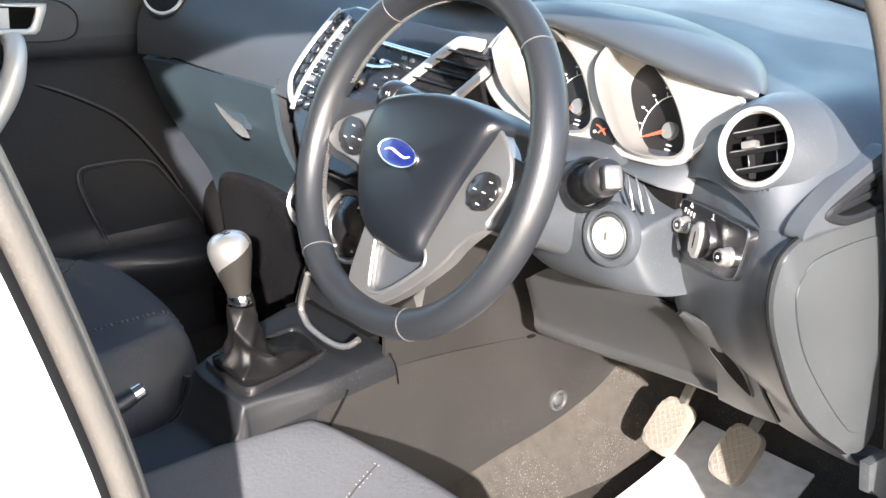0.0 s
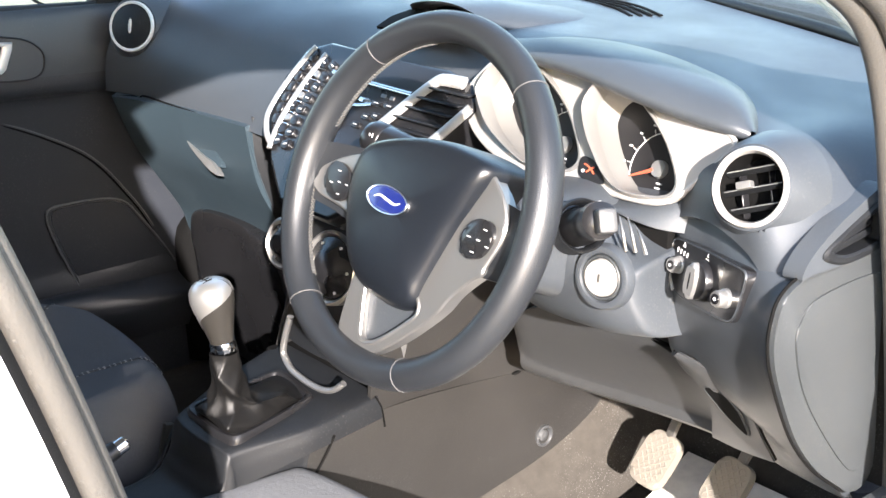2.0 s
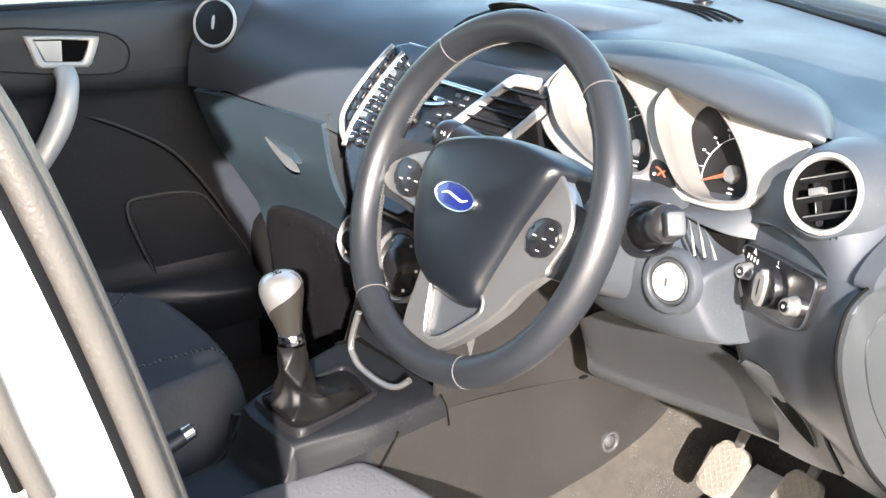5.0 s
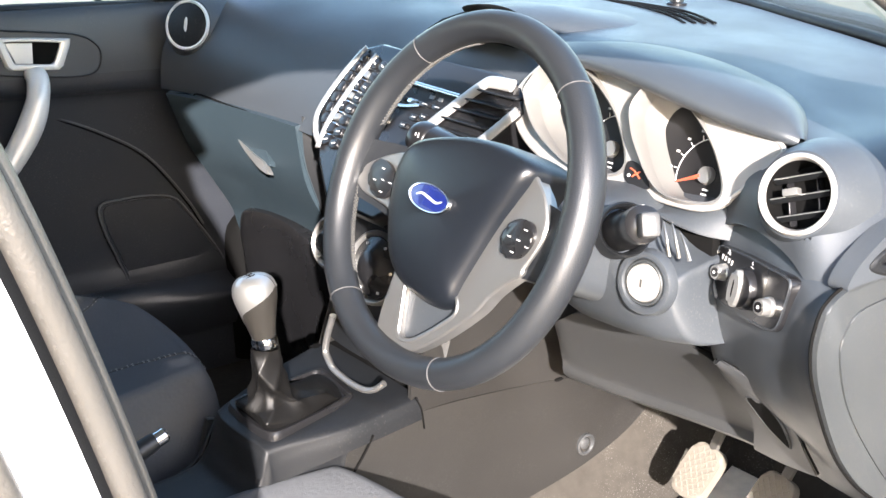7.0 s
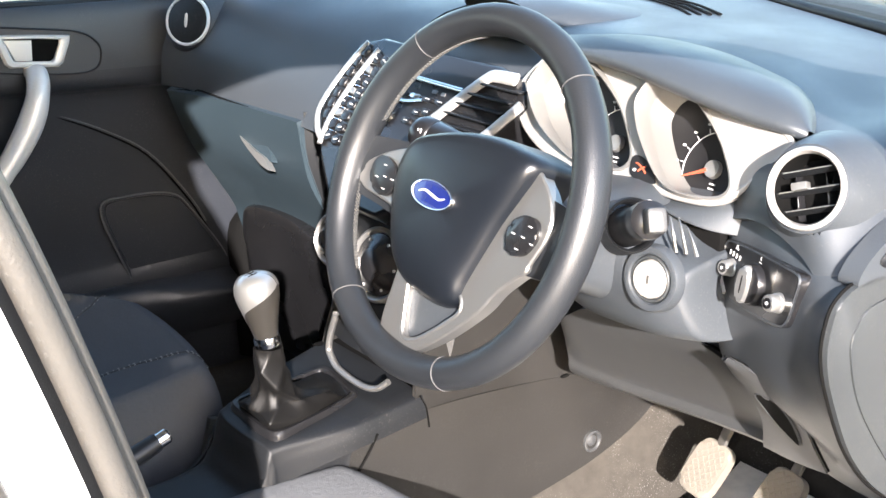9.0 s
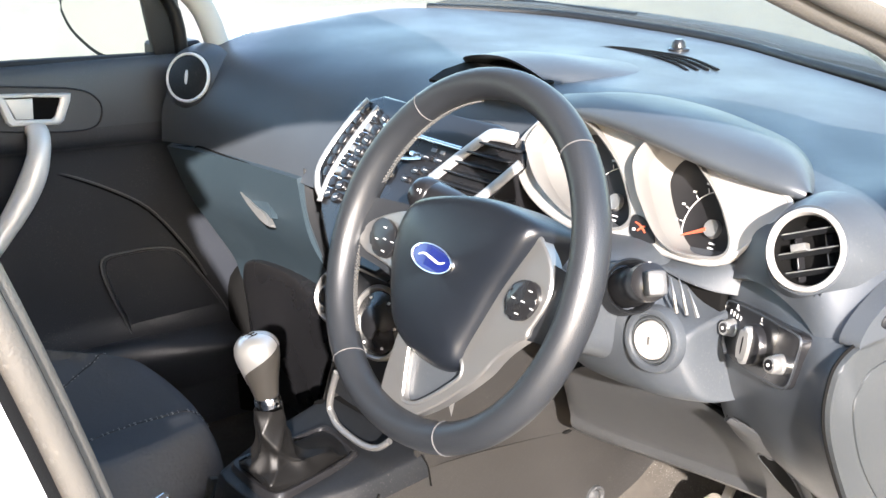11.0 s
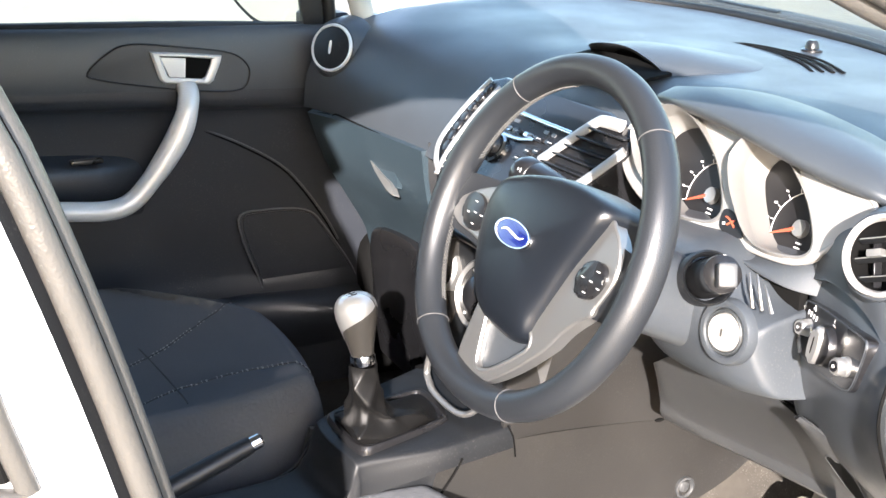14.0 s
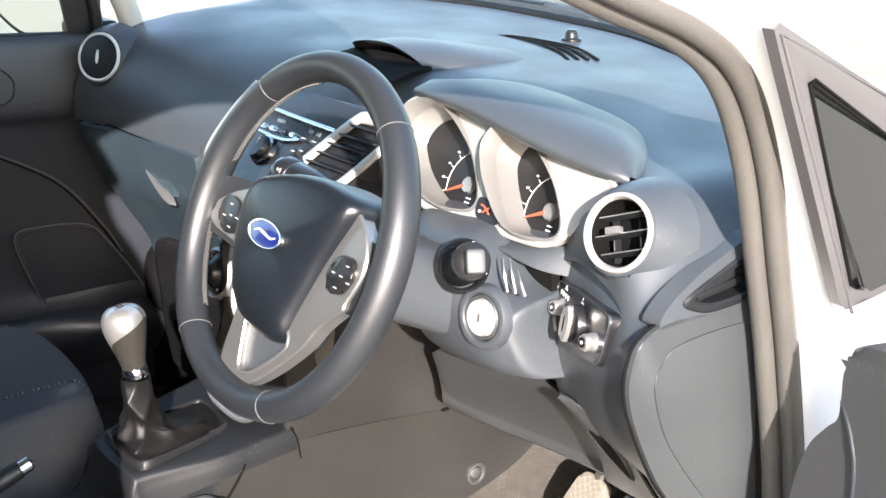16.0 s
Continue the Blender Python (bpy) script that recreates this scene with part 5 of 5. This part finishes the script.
part("panel_seam", tube(curve([(0.1545, 0.076, 0.580), (0.1520, 0.066, 0.560), (0.1510, 0.048, 0.535)], 10), 0.0017, 6), PIT, console)
part("panel_seam", tube(curve([(0.145, 0.148, 0.606), (0.147, 0.156, 0.588), (0.1475, 0.160, 0.560)], 10), 0.0012, 6), PIT, console)
part("clip_hole", slab(Plane((0.1225, 0.417, 0.547), (1, 0, 0)), oval(0.008, 0.0022, 16), -0.003, 0.002), PIT, console)
part("tray_rim", tube(curve([(0.022, 0.106, 0.690), (0.010, 0.104, 0.660), (0.003, 0.104, 0.636), (0.012, 0.102, 0.626), (0.036, 0.098, 0.618), (0.085, 0.098, 0.614), (0.112, 0.104, 0.617), (0.128, 0.112, 0.630)], 40), 0.0050, 10, flat=0.85), SATIN, console, "bright metal rim round the front tray")
part("tray", block((-0.085, 0.13, 0.58), (0.085, 0.22, 0.605), 0.006), PIT, console)

gear = thing("gear_lever", (0.04, 0.0, 0.60), "gear lever with silver-topped knob and black leather gaiter", "gear lever")
GB = Plane((0.0, 0.0, 0.603), (0, 0, 1), (0, 1, 0))
fo = ring2([(0.030, -0.053), (0.075, -0.056), (0.112, -0.053), (0.124, -0.044), (0.122, -0.020), (0.108, 0.040), (0.094, 0.084), (0.080, 0.094), (0.040, 0.101), (0.006, 0.104), (-0.008, 0.096), (-0.004, 0.060), (0.002, 0.0), (0.008, -0.040), (0.016, -0.050)], 80)
cxg, cyg = 0.055, 0.023
fi = [(cxg + (x - cxg) * 0.84, cyg + (y - cyg) * 0.86) for x, y in fo]
part("gaiter_frame", frame_ring(GB, fo, fi, -0.010, 0.005, 0.004), GLOSS, gear, "glossy black frame round the gaiter")
NX, NY = 0.088, -0.031
rows = []
for t in range(41):
    f = t / 40
    k = (1 - f) ** 2.5
    g = min(1.0, f * 1.7) ** 0.55
    cx, cy = cxg + (NX - cxg) * g, cyg + (NY - cyg) * g
    z = 0.605 + 0.100 * f ** 1.25 + 0.008 * math.sin(math.pi * min(1.0, f * 3.2))
    row = []
    for i, (x, y) in enumerate(fi):
        a = math.atan2(y - cyg, x - cxg)
        crease = 1 - 2 * abs(math.sin(1.5 * a + f * 5.2 + 0.4)) ** 0.8
        pleat = 1 - 2 * abs(math.sin(2.5 * a - f * 6.0 + 0.8 * math.sin(3 * f + a))) ** 0.7
        fold = 1 + 0.20 * crease * (0.35 + f) * (1 - 0.75 * f**3) + 0.13 * pleat * (1 - 0.55 * f) * min(1.0, f * 5)
        waist = 0.0180 + 0.0075 * math.sin(f * 11.0 + a) * f * (1 - f) * 2
        row.append(Vector((cx + ((x - cxg) * k + waist * math.cos(a) * (1 - k)) * fold, cy + ((y - cyg) * k + waist * math.sin(a) * (1 - k)) * fold, z + 0.007 * math.sin(2 * a + 6 * f) * (0.3 + k) * f * (1 - f) * 4)))
    rows.append(row)
part("gaiter", sheet(rows, 0.0, True), GAITER, gear, "creased soft black leather gaiter", sharp=70)
KN = Plane((NX, NY, 0.704), (-0.10, -0.10, 1), (0, 1, 0))
part("collar", lathe(KN, [(0.0140, -0.002), (0.0158, 0.003), (0.0160, 0.011), (0.0148, 0.014), (0.0, 0.014)], 28), CHROME, gear, "chrome collar under the knob")
KNOB = [(0.0140, 0.013), (0.0158, 0.022), (0.0185, 0.034), (0.0220, 0.048), (0.0250, 0.060), (0.0262, 0.070), (0.0250, 0.079), (0.0205, 0.0865), (0.0125, 0.0910), (0.0, 0.0925)]
part("knob_body", lathe(KN, KNOB, 36), KNOBGREY, gear, "dark satin gear knob")
prof = curve([(r, z, 0) for r, z in KNOB[2:]], 20)
cap = []
for p in prof:
    w = 0.70 + 2.40 * max(0.0, min(1.0, (p.y - 0.042) / 0.034)) ** 1.3
    cap.append([KN.at((p.x + 0.0008) * math.cos(a), (p.x + 0.0008) * math.sin(a), p.y + 0.0006) for a in [radians(222) + w * (j / 12 - 1) for j in range(25)]])
part("knob_cap", sheet(cap), SILVER, gear, "brushed silver cap over the top of the knob", sharp=70)
part("shift_pattern", tube([KN.at(-0.010, -0.004, 0.0925), KN.at(0.006, -0.004, 0.0935)], 0.0007, 5), PIT, gear)
for x in (-0.009, -0.002, 0.005):
    part("shift_pattern", tube([KN.at(x, -0.010, 0.0918), KN.at(x, 0.002, 0.0935)], 0.0007, 5), PIT, gear)

brake = thing("handbrake", (0.05, -0.35, 0.50), "black handbrake lever with a chrome button", "handbrake")
hb = curve([(0.090, -0.46, 0.535), (0.096, -0.36, 0.568), (0.099, -0.27, 0.603), (0.101, -0.185, 0.634)], 20)
part("grip", tube(hb, [0.0105 + 0.0032 * math.sin(math.pi * i / 19) for i in range(20)], 16), LEATHER, brake)
d = (hb[-1] - hb[-2]).normalized()
part("button", tube([hb[-1] - d * 0.004, hb[-1] + d * 0.012, hb[-1] + d * 0.015], [0.0092, 0.0092, 0.006], 16), CHROME, brake, "chrome release button")
part("boot", smooth_sheet([[(x, -0.50, 0.50), (x, -0.42, 0.545 - abs(x - 0.095) * 0.5), (x, -0.34, 0.50)] for x in (0.06, 0.08, 0.095, 0.11, 0.13)], 10, 8, 0.004), GAITER, brake)


# ---------------------------------------------------------------- seats
def seat(name, cx, front, top, label, cut=0.0):
    ob = thing(name, (cx, front - 0.25, 0.30), label, "car seat", "", "front seats")
    W = 0.255

    def surf(u, v):
        """u across (-1..1), v from front (0) to back (1)."""
        wing_up = 0.034 * (abs(u) ** 2.4) * (1 - 0.35 * abs(u) ** 8) * (0.35 + 0.65 * v)
        x = cx + W * u * (0.93 + 0.07 * min(1, v * 4))
        y = front - 0.035 * (u * u) - 0.52 * v
        z = top + wing_up - 0.030 * v - 0.026 * (1 - u * u) * min(1, v * 3)
        return Vector((x, y, z))

    def column(u):
        """The cushion's section from its front foot over the top to the back."""
        p = surf(u, 0.0)
        p.y -= cut * max(0.0, -u - 0.2) ** 1.5
        col = [Vector((p.x, p.y - 0.055, 0.40))] + [Vector((p.x, p.y - 0.008 + 0.004 * j, 0.40 + (p.z - 0.055 - 0.40) * j / 3)) for j in (1, 2)]
        for j in range(3, 14):
            a = math.pi / 6 + (j - 3) / 10 * math.pi / 3
            col.append(Vector((p.x, p.y - 0.05 + 0.05 * math.cos(a - math.pi / 6), p.z - 0.05 + 0.05 * math.sin(a))))
        for j in range(1, 40):
            q = surf(u, 0.10 + 0.9 * j / 39)
            if q.y < col[-1].y - 0.004:
                col.append(q)
        while len(col) < 53:
            col.append(col[-1] + Vector((0, -0.002, 0)))
        return col

    def on_top(u, v, lift=0.0):
        """The point of the cushion's skin at u across and v of its depth back."""
        y, col = front - 0.035 * u * u - 0.52 * v, column(u)
        for p, q in zip(col[3:], col[4:]):
            if q.y <= y <= p.y:
                return p.lerp(q, (p.y - y) / max(1e-6, p.y - q.y)) + Vector((0, lift * 0.4, lift))
        return col[3] + Vector((0, lift, 0))

    secs = [column(-1 + i / 40) for i in range(81)]
    rows = []
    for k, (dx, dz) in enumerate(((-0.034, -0.16), (-0.038, -0.085), (-0.035, -0.050), (-0.024, -0.022), (-0.011, -0.006))):
        rows.append([Vector((p.x + dx, p.y, max(0.36, p.z + dz))) for p in secs[0]])
    tail = []
    for k, (dx, dz) in enumerate(((0.011, -0.006), (0.024, -0.022), (0.035, -0.050), (0.038, -0.085), (0.034, -0.16))):
        tail.append([Vector((p.x + dx, p.y, max(0.36, p.z + dz))) for p in secs[-1]])
    part("cushion", sheet(rows + secs + tail), FABRIC, ob, "charcoal woven fabric cushion", sharp=60)
    part("side_valance", block((cx - W + 0.01, front - 0.50, 0.32), (cx + W - 0.01, front - 0.03, 0.45), 0.02, 3), BLACK, ob)
    for line in (((0.97, 0.006), (0.81, 0.032), (0.681, 0.106), (0.571, 0.192), (0.515, 0.282), (0.520, 0.371), (0.60, 0.44), (0.74, 0.515), (0.86, 0.60)),
                 ((-0.445, 0.070), (-0.377, 0.150), (-0.271, 0.242), (-0.107, 0.387), (0.022, 0.52), (0.139, 0.633), (0.20, 0.72))):
        way = curve([(u, v, 0) for u, v in line], 120)
        for off in (-0.013, 0.013):
            row = part("stitching", stitches([on_top(q.x + off, q.y, 0.0014) for q in way], 0.0062, 0.0014, 0.0008), SEATTHREAD, ob)
            tagged(row, kind="stuff")
        part("seam", tube([on_top(q.x, q.y, 0.0002) for q in way], 0.0012, 6), SEATSEAM, ob)
    cross = [on_top(-0.24 + 1.16 * k / 40, 0.398 - 0.028 * k / 40, 0.0002) for k in range(41)]
    part("cross_seam", tube(cross, 0.0013, 6), SEATSEAM, ob)
    backrest = smooth_sheet([[(cx + x, front - 0.50 - 0.03 * (1 - abs(x) * 4), top - 0.03), (cx + x, front - 0.53 + 0.02 * abs(x) * 4, top + 0.15), (cx + x * 0.95, front - 0.60 + 0.02 * abs(x) * 4, top + 0.38), (cx + x * 0.8, front - 0.68, top + 0.56)] for x in (-0.25, -0.2, 0, 0.2, 0.25)], 20, 18, 0.09)
    part("backrest", backrest, FABRIC, ob)
    return ob


seat("passenger_seat", -0.365, 0.030, 0.592, "charcoal cloth passenger seat with pale double stitching", 0.20)
seat("driver_seat", 0.385, 0.075, 0.545, "charcoal cloth driver seat with pale double stitching")
buckle = thing("seat_belt_buckle", (-0.08, -0.05, 0.40), "small pale seat belt buckle beside the passenger seat", "seat belt buckle")
part("stalk", block((-0.084, -0.054, 0.40), (-0.074, -0.040, 0.545), 0.003, 2, Matrix.Rotation(radians(-14), 4, "X")), METAL, buckle)

# ---------------------------------------------------------------- pedals and mat
for i, (x, name) in enumerate(((0.274, "clutch_pedal"), (0.398, "brake_pedal"))):
    pe = thing(name, (x, 0.60, 0.55), "worn pedal with a ribbed rubber pad on a steel arm", "pedal", "", "pedals")
    PP = Plane((x, 0.55, (0.421, 0.429)[i]), (0.02, -0.80, 0.60), (0, 0, 1), -8)
    pad = part("pad", slab(PP, oval(0.029, 0.042, 32, 4.0), -0.014, 0.002, 0.004, 2), PEDAL, pe)
    for k in range(-6, 7):
        for s in (-1, 1):
            x0 = k * 0.012
            seg = [(x0 + s * 0.045 * t / 10, 0.045 * t / 10) for t in range(-10, 11)]
            seg = [q for q in seg if (abs(q[0]) / 0.026) ** 4 + (abs(q[1]) / 0.039) ** 4 < 1]
            if len(seg) > 2:
                part("rib", tube([PP.at(*seg[0], 0.002), PP.at(*seg[-1], 0.002)], 0.0014, 5), PEDAL, pad)
    part("arm", tube(curve([PP.at(0.0, 0.02, -0.012), (x + 0.01, 0.585, 0.475), (x + 0.012, 0.63, 0.52), (x + 0.012, 0.64, 0.62)], 12), 0.0055, 8, flat=1.6), METAL, pe)
mat = thing("floor_mat", (0.42, 0.40, 0.30), "pale dusty floor mat in the driver footwell", "floor mat")
part("mat", smooth_sheet([[(x - 0.03, 0.10, 0.312), (x, 0.35, 0.306), (x - 0.012, 0.46, 0.312), (x - 0.03, 0.60, 0.328), (x - 0.055, 0.715, 0.345)] for x in (0.262, 0.34, 0.42, 0.475)], 12, 20, 0.004), MAT, mat)

# ---------------------------------------------------------------- passenger door
pdoor = thing("passenger_door", (-0.75, 0.0, 0.40), "closed passenger door with dark trim and a silver grab handle", "car door")
DOORP = [(1.012, 0.745), (1.008, 0.728), (0.985, 0.718), (0.93, 0.712), (0.885, 0.716)]
upper = smooth_sheet([[(-x, y, z + (0.03 * -y if z > 0.9 else 0.055 * -y)) for z, x in DOORP] for y in (-0.60, -0.3, 0.0, 0.20, 0.29)], 20, 14, 0.010)
part("upper_trim", upper, DASH, pdoor, "dark grained upper door trim")
lowr = smooth_sheet([[(-0.724, y, 0.905 - 0.055 * y), (-0.726, y, 0.880 - 0.055 * y), (-0.742, y, 0.862 - 0.05 * y), (-0.752, y, 0.78), (-0.758, y, 0.68), (-0.760, y, 0.55), (-0.750, y, 0.50), (-0.745, y, 0.40), (-0.74, y, 0.26)] for y in (-0.60, -0.3, 0.0, 0.2, 0.37, 0.50)], 24, 26, 0.010)
part("lower_trim", lowr, DOORTRIM, pdoor, "black lower door trim")
part("trim_seam", tube(curve([(-0.7365, -0.40, 0.925), (-0.7375, -0.244, 0.894), (-0.7395, -0.142, 0.868), (-0.7395, -0.04, 0.846), (-0.7395, 0.028, 0.826), (-0.7405, 0.118, 0.782), (-0.7425, 0.198, 0.727), (-0.7455, 0.267, 0.637), (-0.7475, 0.30, 0.58), (-0.7455, 0.33, 0.52)], 40), 0.0017, 6), PIT, pdoor)
# pale line painting the highlight beside the trim seam
part("trim_highlight", tube(curve([(-0.7365, -0.40, 0.929), (-0.7375, -0.244, 0.898), (-0.7395, -0.142, 0.872), (-0.7395, -0.04, 0.850), (-0.7395, 0.028, 0.830), (-0.7405, 0.120, 0.786), (-0.7425, 0.201, 0.731), (-0.7455, 0.271, 0.640), (-0.7475, 0.304, 0.582)], 40), 0.0020, 6), TRIMLINE, pdoor)
pocket = [(0.10, 0.645), (0.15, 0.660), (0.235, 0.650), (0.275, 0.61), (0.335, 0.515), (0.33, 0.488), (0.25, 0.482), (0.16, 0.492), (0.135, 0.53)]
PK = Plane((-0.7475, 0.0, 0.0), (1, 0, 0))
PKm = [(y, z) for y, z in ring2(pocket, 50)]
part("speaker_cover", frame_ring(PK, PKm, [(0.23 + (y - 0.23) * 0.94, 0.57 + (z - 0.57) * 0.94) for y, z in PKm], -0.004, 0.006, 0.002), DOORTRIM, pdoor)
# pale line painting the highlight round the speaker cover
part("speaker_highlight", tube([PK.at(y, z, 0.005) for y, z in PKm], 0.0018, 6, True), TRIMLINE, pdoor)
part("speaker_mesh", slab(PK, [(0.23 + (y - 0.23) * 0.93, 0.57 + (z - 0.57) * 0.93) for y, z in PKm], -0.004, 0.003), DOORTRIM, pdoor, "dark perforated speaker cover")
part("door_pocket", smooth_sheet([[(-0.755, y, 0.49), (-0.715, y, 0.475 + 0.02 * math.cos(y * 8)), (-0.705, y, 0.44), (-0.73, y, 0.38)] for y in (-0.5, -0.2, 0.1, 0.25, 0.36)], 20, 12, 0.006), DOORTRIM, pdoor)

HP = Plane((-0.7135, 0.0, 0.0), (1, 0, 0))
rec = ring2([(-0.165, 0.945), (-0.13, 0.975), (-0.09, 0.988), (0.0, 0.978), (0.08, 0.965), (0.112, 0.945), (0.118, 0.922), (0.105, 0.900), (0.06, 0.897), (-0.05, 0.912), (-0.15, 0.932)], 60)
part("handle_recess", slab(HP, rec, -0.006, 0.002, 0.002), DASH, pdoor)
part("recess_edge", tube([HP.at(x, y, 0.002) for x, y in rec], 0.0018, 6, True), BLACK, pdoor)
bo = [(-0.060, 0.974), (0.004, 0.968), (0.066, 0.961), (0.064, 0.950), (0.050, 0.918), (0.042, 0.912), (-0.038, 0.919), (-0.045, 0.925)]
bi = [(-0.044, 0.966), (0.004, 0.962), (0.048, 0.956), (0.046, 0.948), (0.036, 0.926), (0.030, 0.922), (-0.028, 0.928), (-0.032, 0.932)]
part("handle_bezel", frame_ring(HP, bo, bi, -0.004, 0.010, 0.003), HANDLE, pdoor, "pale silver door handle bezel")
part("handle_cup", slab(HP, bi, -0.004, 0.003), PIT, pdoor)
part("pull_lever", slab(HP, [(-0.043, 0.964), (0.002, 0.960), (0.000, 0.926), (-0.028, 0.929)], 0.003, 0.007, 0.002), HANDLE, pdoor, "silver inner door lever")
part("grab_handle", tube(curve([(-0.735, 0.004, 0.912), (-0.695, 0.000, 0.904), (-0.676, -0.008, 0.880), (-0.672, -0.019, 0.850), (-0.670, -0.040, 0.813), (-0.668, -0.075, 0.767), (-0.668, -0.114, 0.727), (-0.669, -0.155, 0.715), (-0.670, -0.216, 0.720), (-0.672, -0.30, 0.729), (-0.69, -0.40, 0.738), (-0.75, -0.46, 0.745)], 60), [0.0185] * 12 + [0.0185 + 0.0025 * math.sin(math.pi * k / 14) for k in range(15)] + [0.0172] * 33, 16, flat=0.75), HANDLE, pdoor, "satin silver grab handle")
part("armrest", smooth_sheet([[(-0.752, y, t + 0.015), (-0.752 + d * 0.7, y, t), (-0.752 + d, y, t - 0.015), (-0.752 + d, y, t - 0.05), (-0.752 + d * 0.5, y, t - 0.085), (-0.756, y, t - 0.11)] for y, t, d in ((-0.07, 0.768, 0.004), (-0.10, 0.778, 0.028), (-0.16, 0.786, 0.045), (-0.28, 0.795, 0.052), (-0.50, 0.805, 0.055))], 24, 20, 0.006), DOORTRIM, pdoor)
part("window_switch", block((-0.722, -0.205, 0.789), (-0.704, -0.150, 0.797), 0.003, 2), GLOSS, pdoor)
pg = slab(Plane((-0.742, 0.0, 0.0), (1, 0, 0)), [(-0.60, 1.02), (0.24, 0.995), (0.21, 1.12), (0.02, 1.26), (-0.60, 1.36)], -0.002, 0.002)
pane = part("pane", pg, GLASS, pdoor)
pane.visible_shadow = False
part("sail", slab(Plane((-0.74, 0.0, 0.0), (1, 0, 0)), [(0.235, 0.99), (0.30, 0.985), (0.285, 1.09), (0.235, 1.13), (0.215, 1.12)], -0.006, 0.006, 0.003), BLACK, pdoor)
part("waist_rubber", tube([(-0.742, -0.60, 1.030), (-0.742, 0.0, 1.012), (-0.742, 0.28, 0.998)], 0.008, 8), BLACK, pdoor)

mir = thing("door_mirror", (-0.80, 0.30, 0.98), "black-cased door mirror on the passenger side", "door mirror")
MP = Plane((-0.87, 0.27, 1.04), (0.50, -0.86, 0.0))
mo = ring2([(-0.178, 0.040), (-0.173, 0.010), (-0.150, -0.024), (-0.098, -0.060), (-0.045, -0.066), (0.004, -0.063), (0.024, -0.045), (0.031, 0.0), (0.029, 0.05), (0.010, 0.088), (-0.07, 0.096), (-0.150, 0.085)], 60)
part("case", slab(MP, mo, -0.08, 0.0, 0.006, 3), BLACK, mir)
part("reflector", slab(MP, grown(mo, -0.008), -0.01, 0.0025), MIRROR, mir, "bright mirror glass")
part("foot", block((-0.82, 0.25, 0.985), (-0.745, 0.33, 1.02), 0.012, 3), BLACK, mir)

# ---------------------------------------------------------------- open driver door
ddoor = thing("driver_door", (0.84, 0.40, 0.30), "open white driver door with dark grey inner trim", "car door")
DD = Plane((0.80, 0.35, 0.0), (-0.30, -0.954, 0.0))
part("door_shell", slab(DD, [(0.05, 0.32), (0.95, 0.32), (0.98, 0.6), (0.97, 0.99), (0.06, 0.95)], -0.06, 0.0, 0.01, 3), PAINT, ddoor)
tr = ring2([(0.0, 0.55), (0.003, 0.66), (0.010, 0.745), (0.027, 0.802), (0.050, 0.833), (0.064, 0.848), (0.066, 0.869), (0.068, 0.898), (0.095, 0.926), (0.30, 0.950), (0.93, 0.965), (0.93, 0.42), (0.5, 0.37), (0.03, 0.40)], 120)
part("door_trim", slab(DD, tr, 0.0, 0.045, 0.012, 3), LOWER, ddoor, "dark grey moulded door trim")
part("trim_crease", tube(curve([DD.at(0.066, 0.866, 0.044), DD.at(0.085, 0.84, 0.046), DD.at(0.095, 0.80, 0.046), DD.at(0.09, 0.70, 0.046), DD.at(0.085, 0.5, 0.046)], 20), 0.0018, 6), DOORTRIM, ddoor)
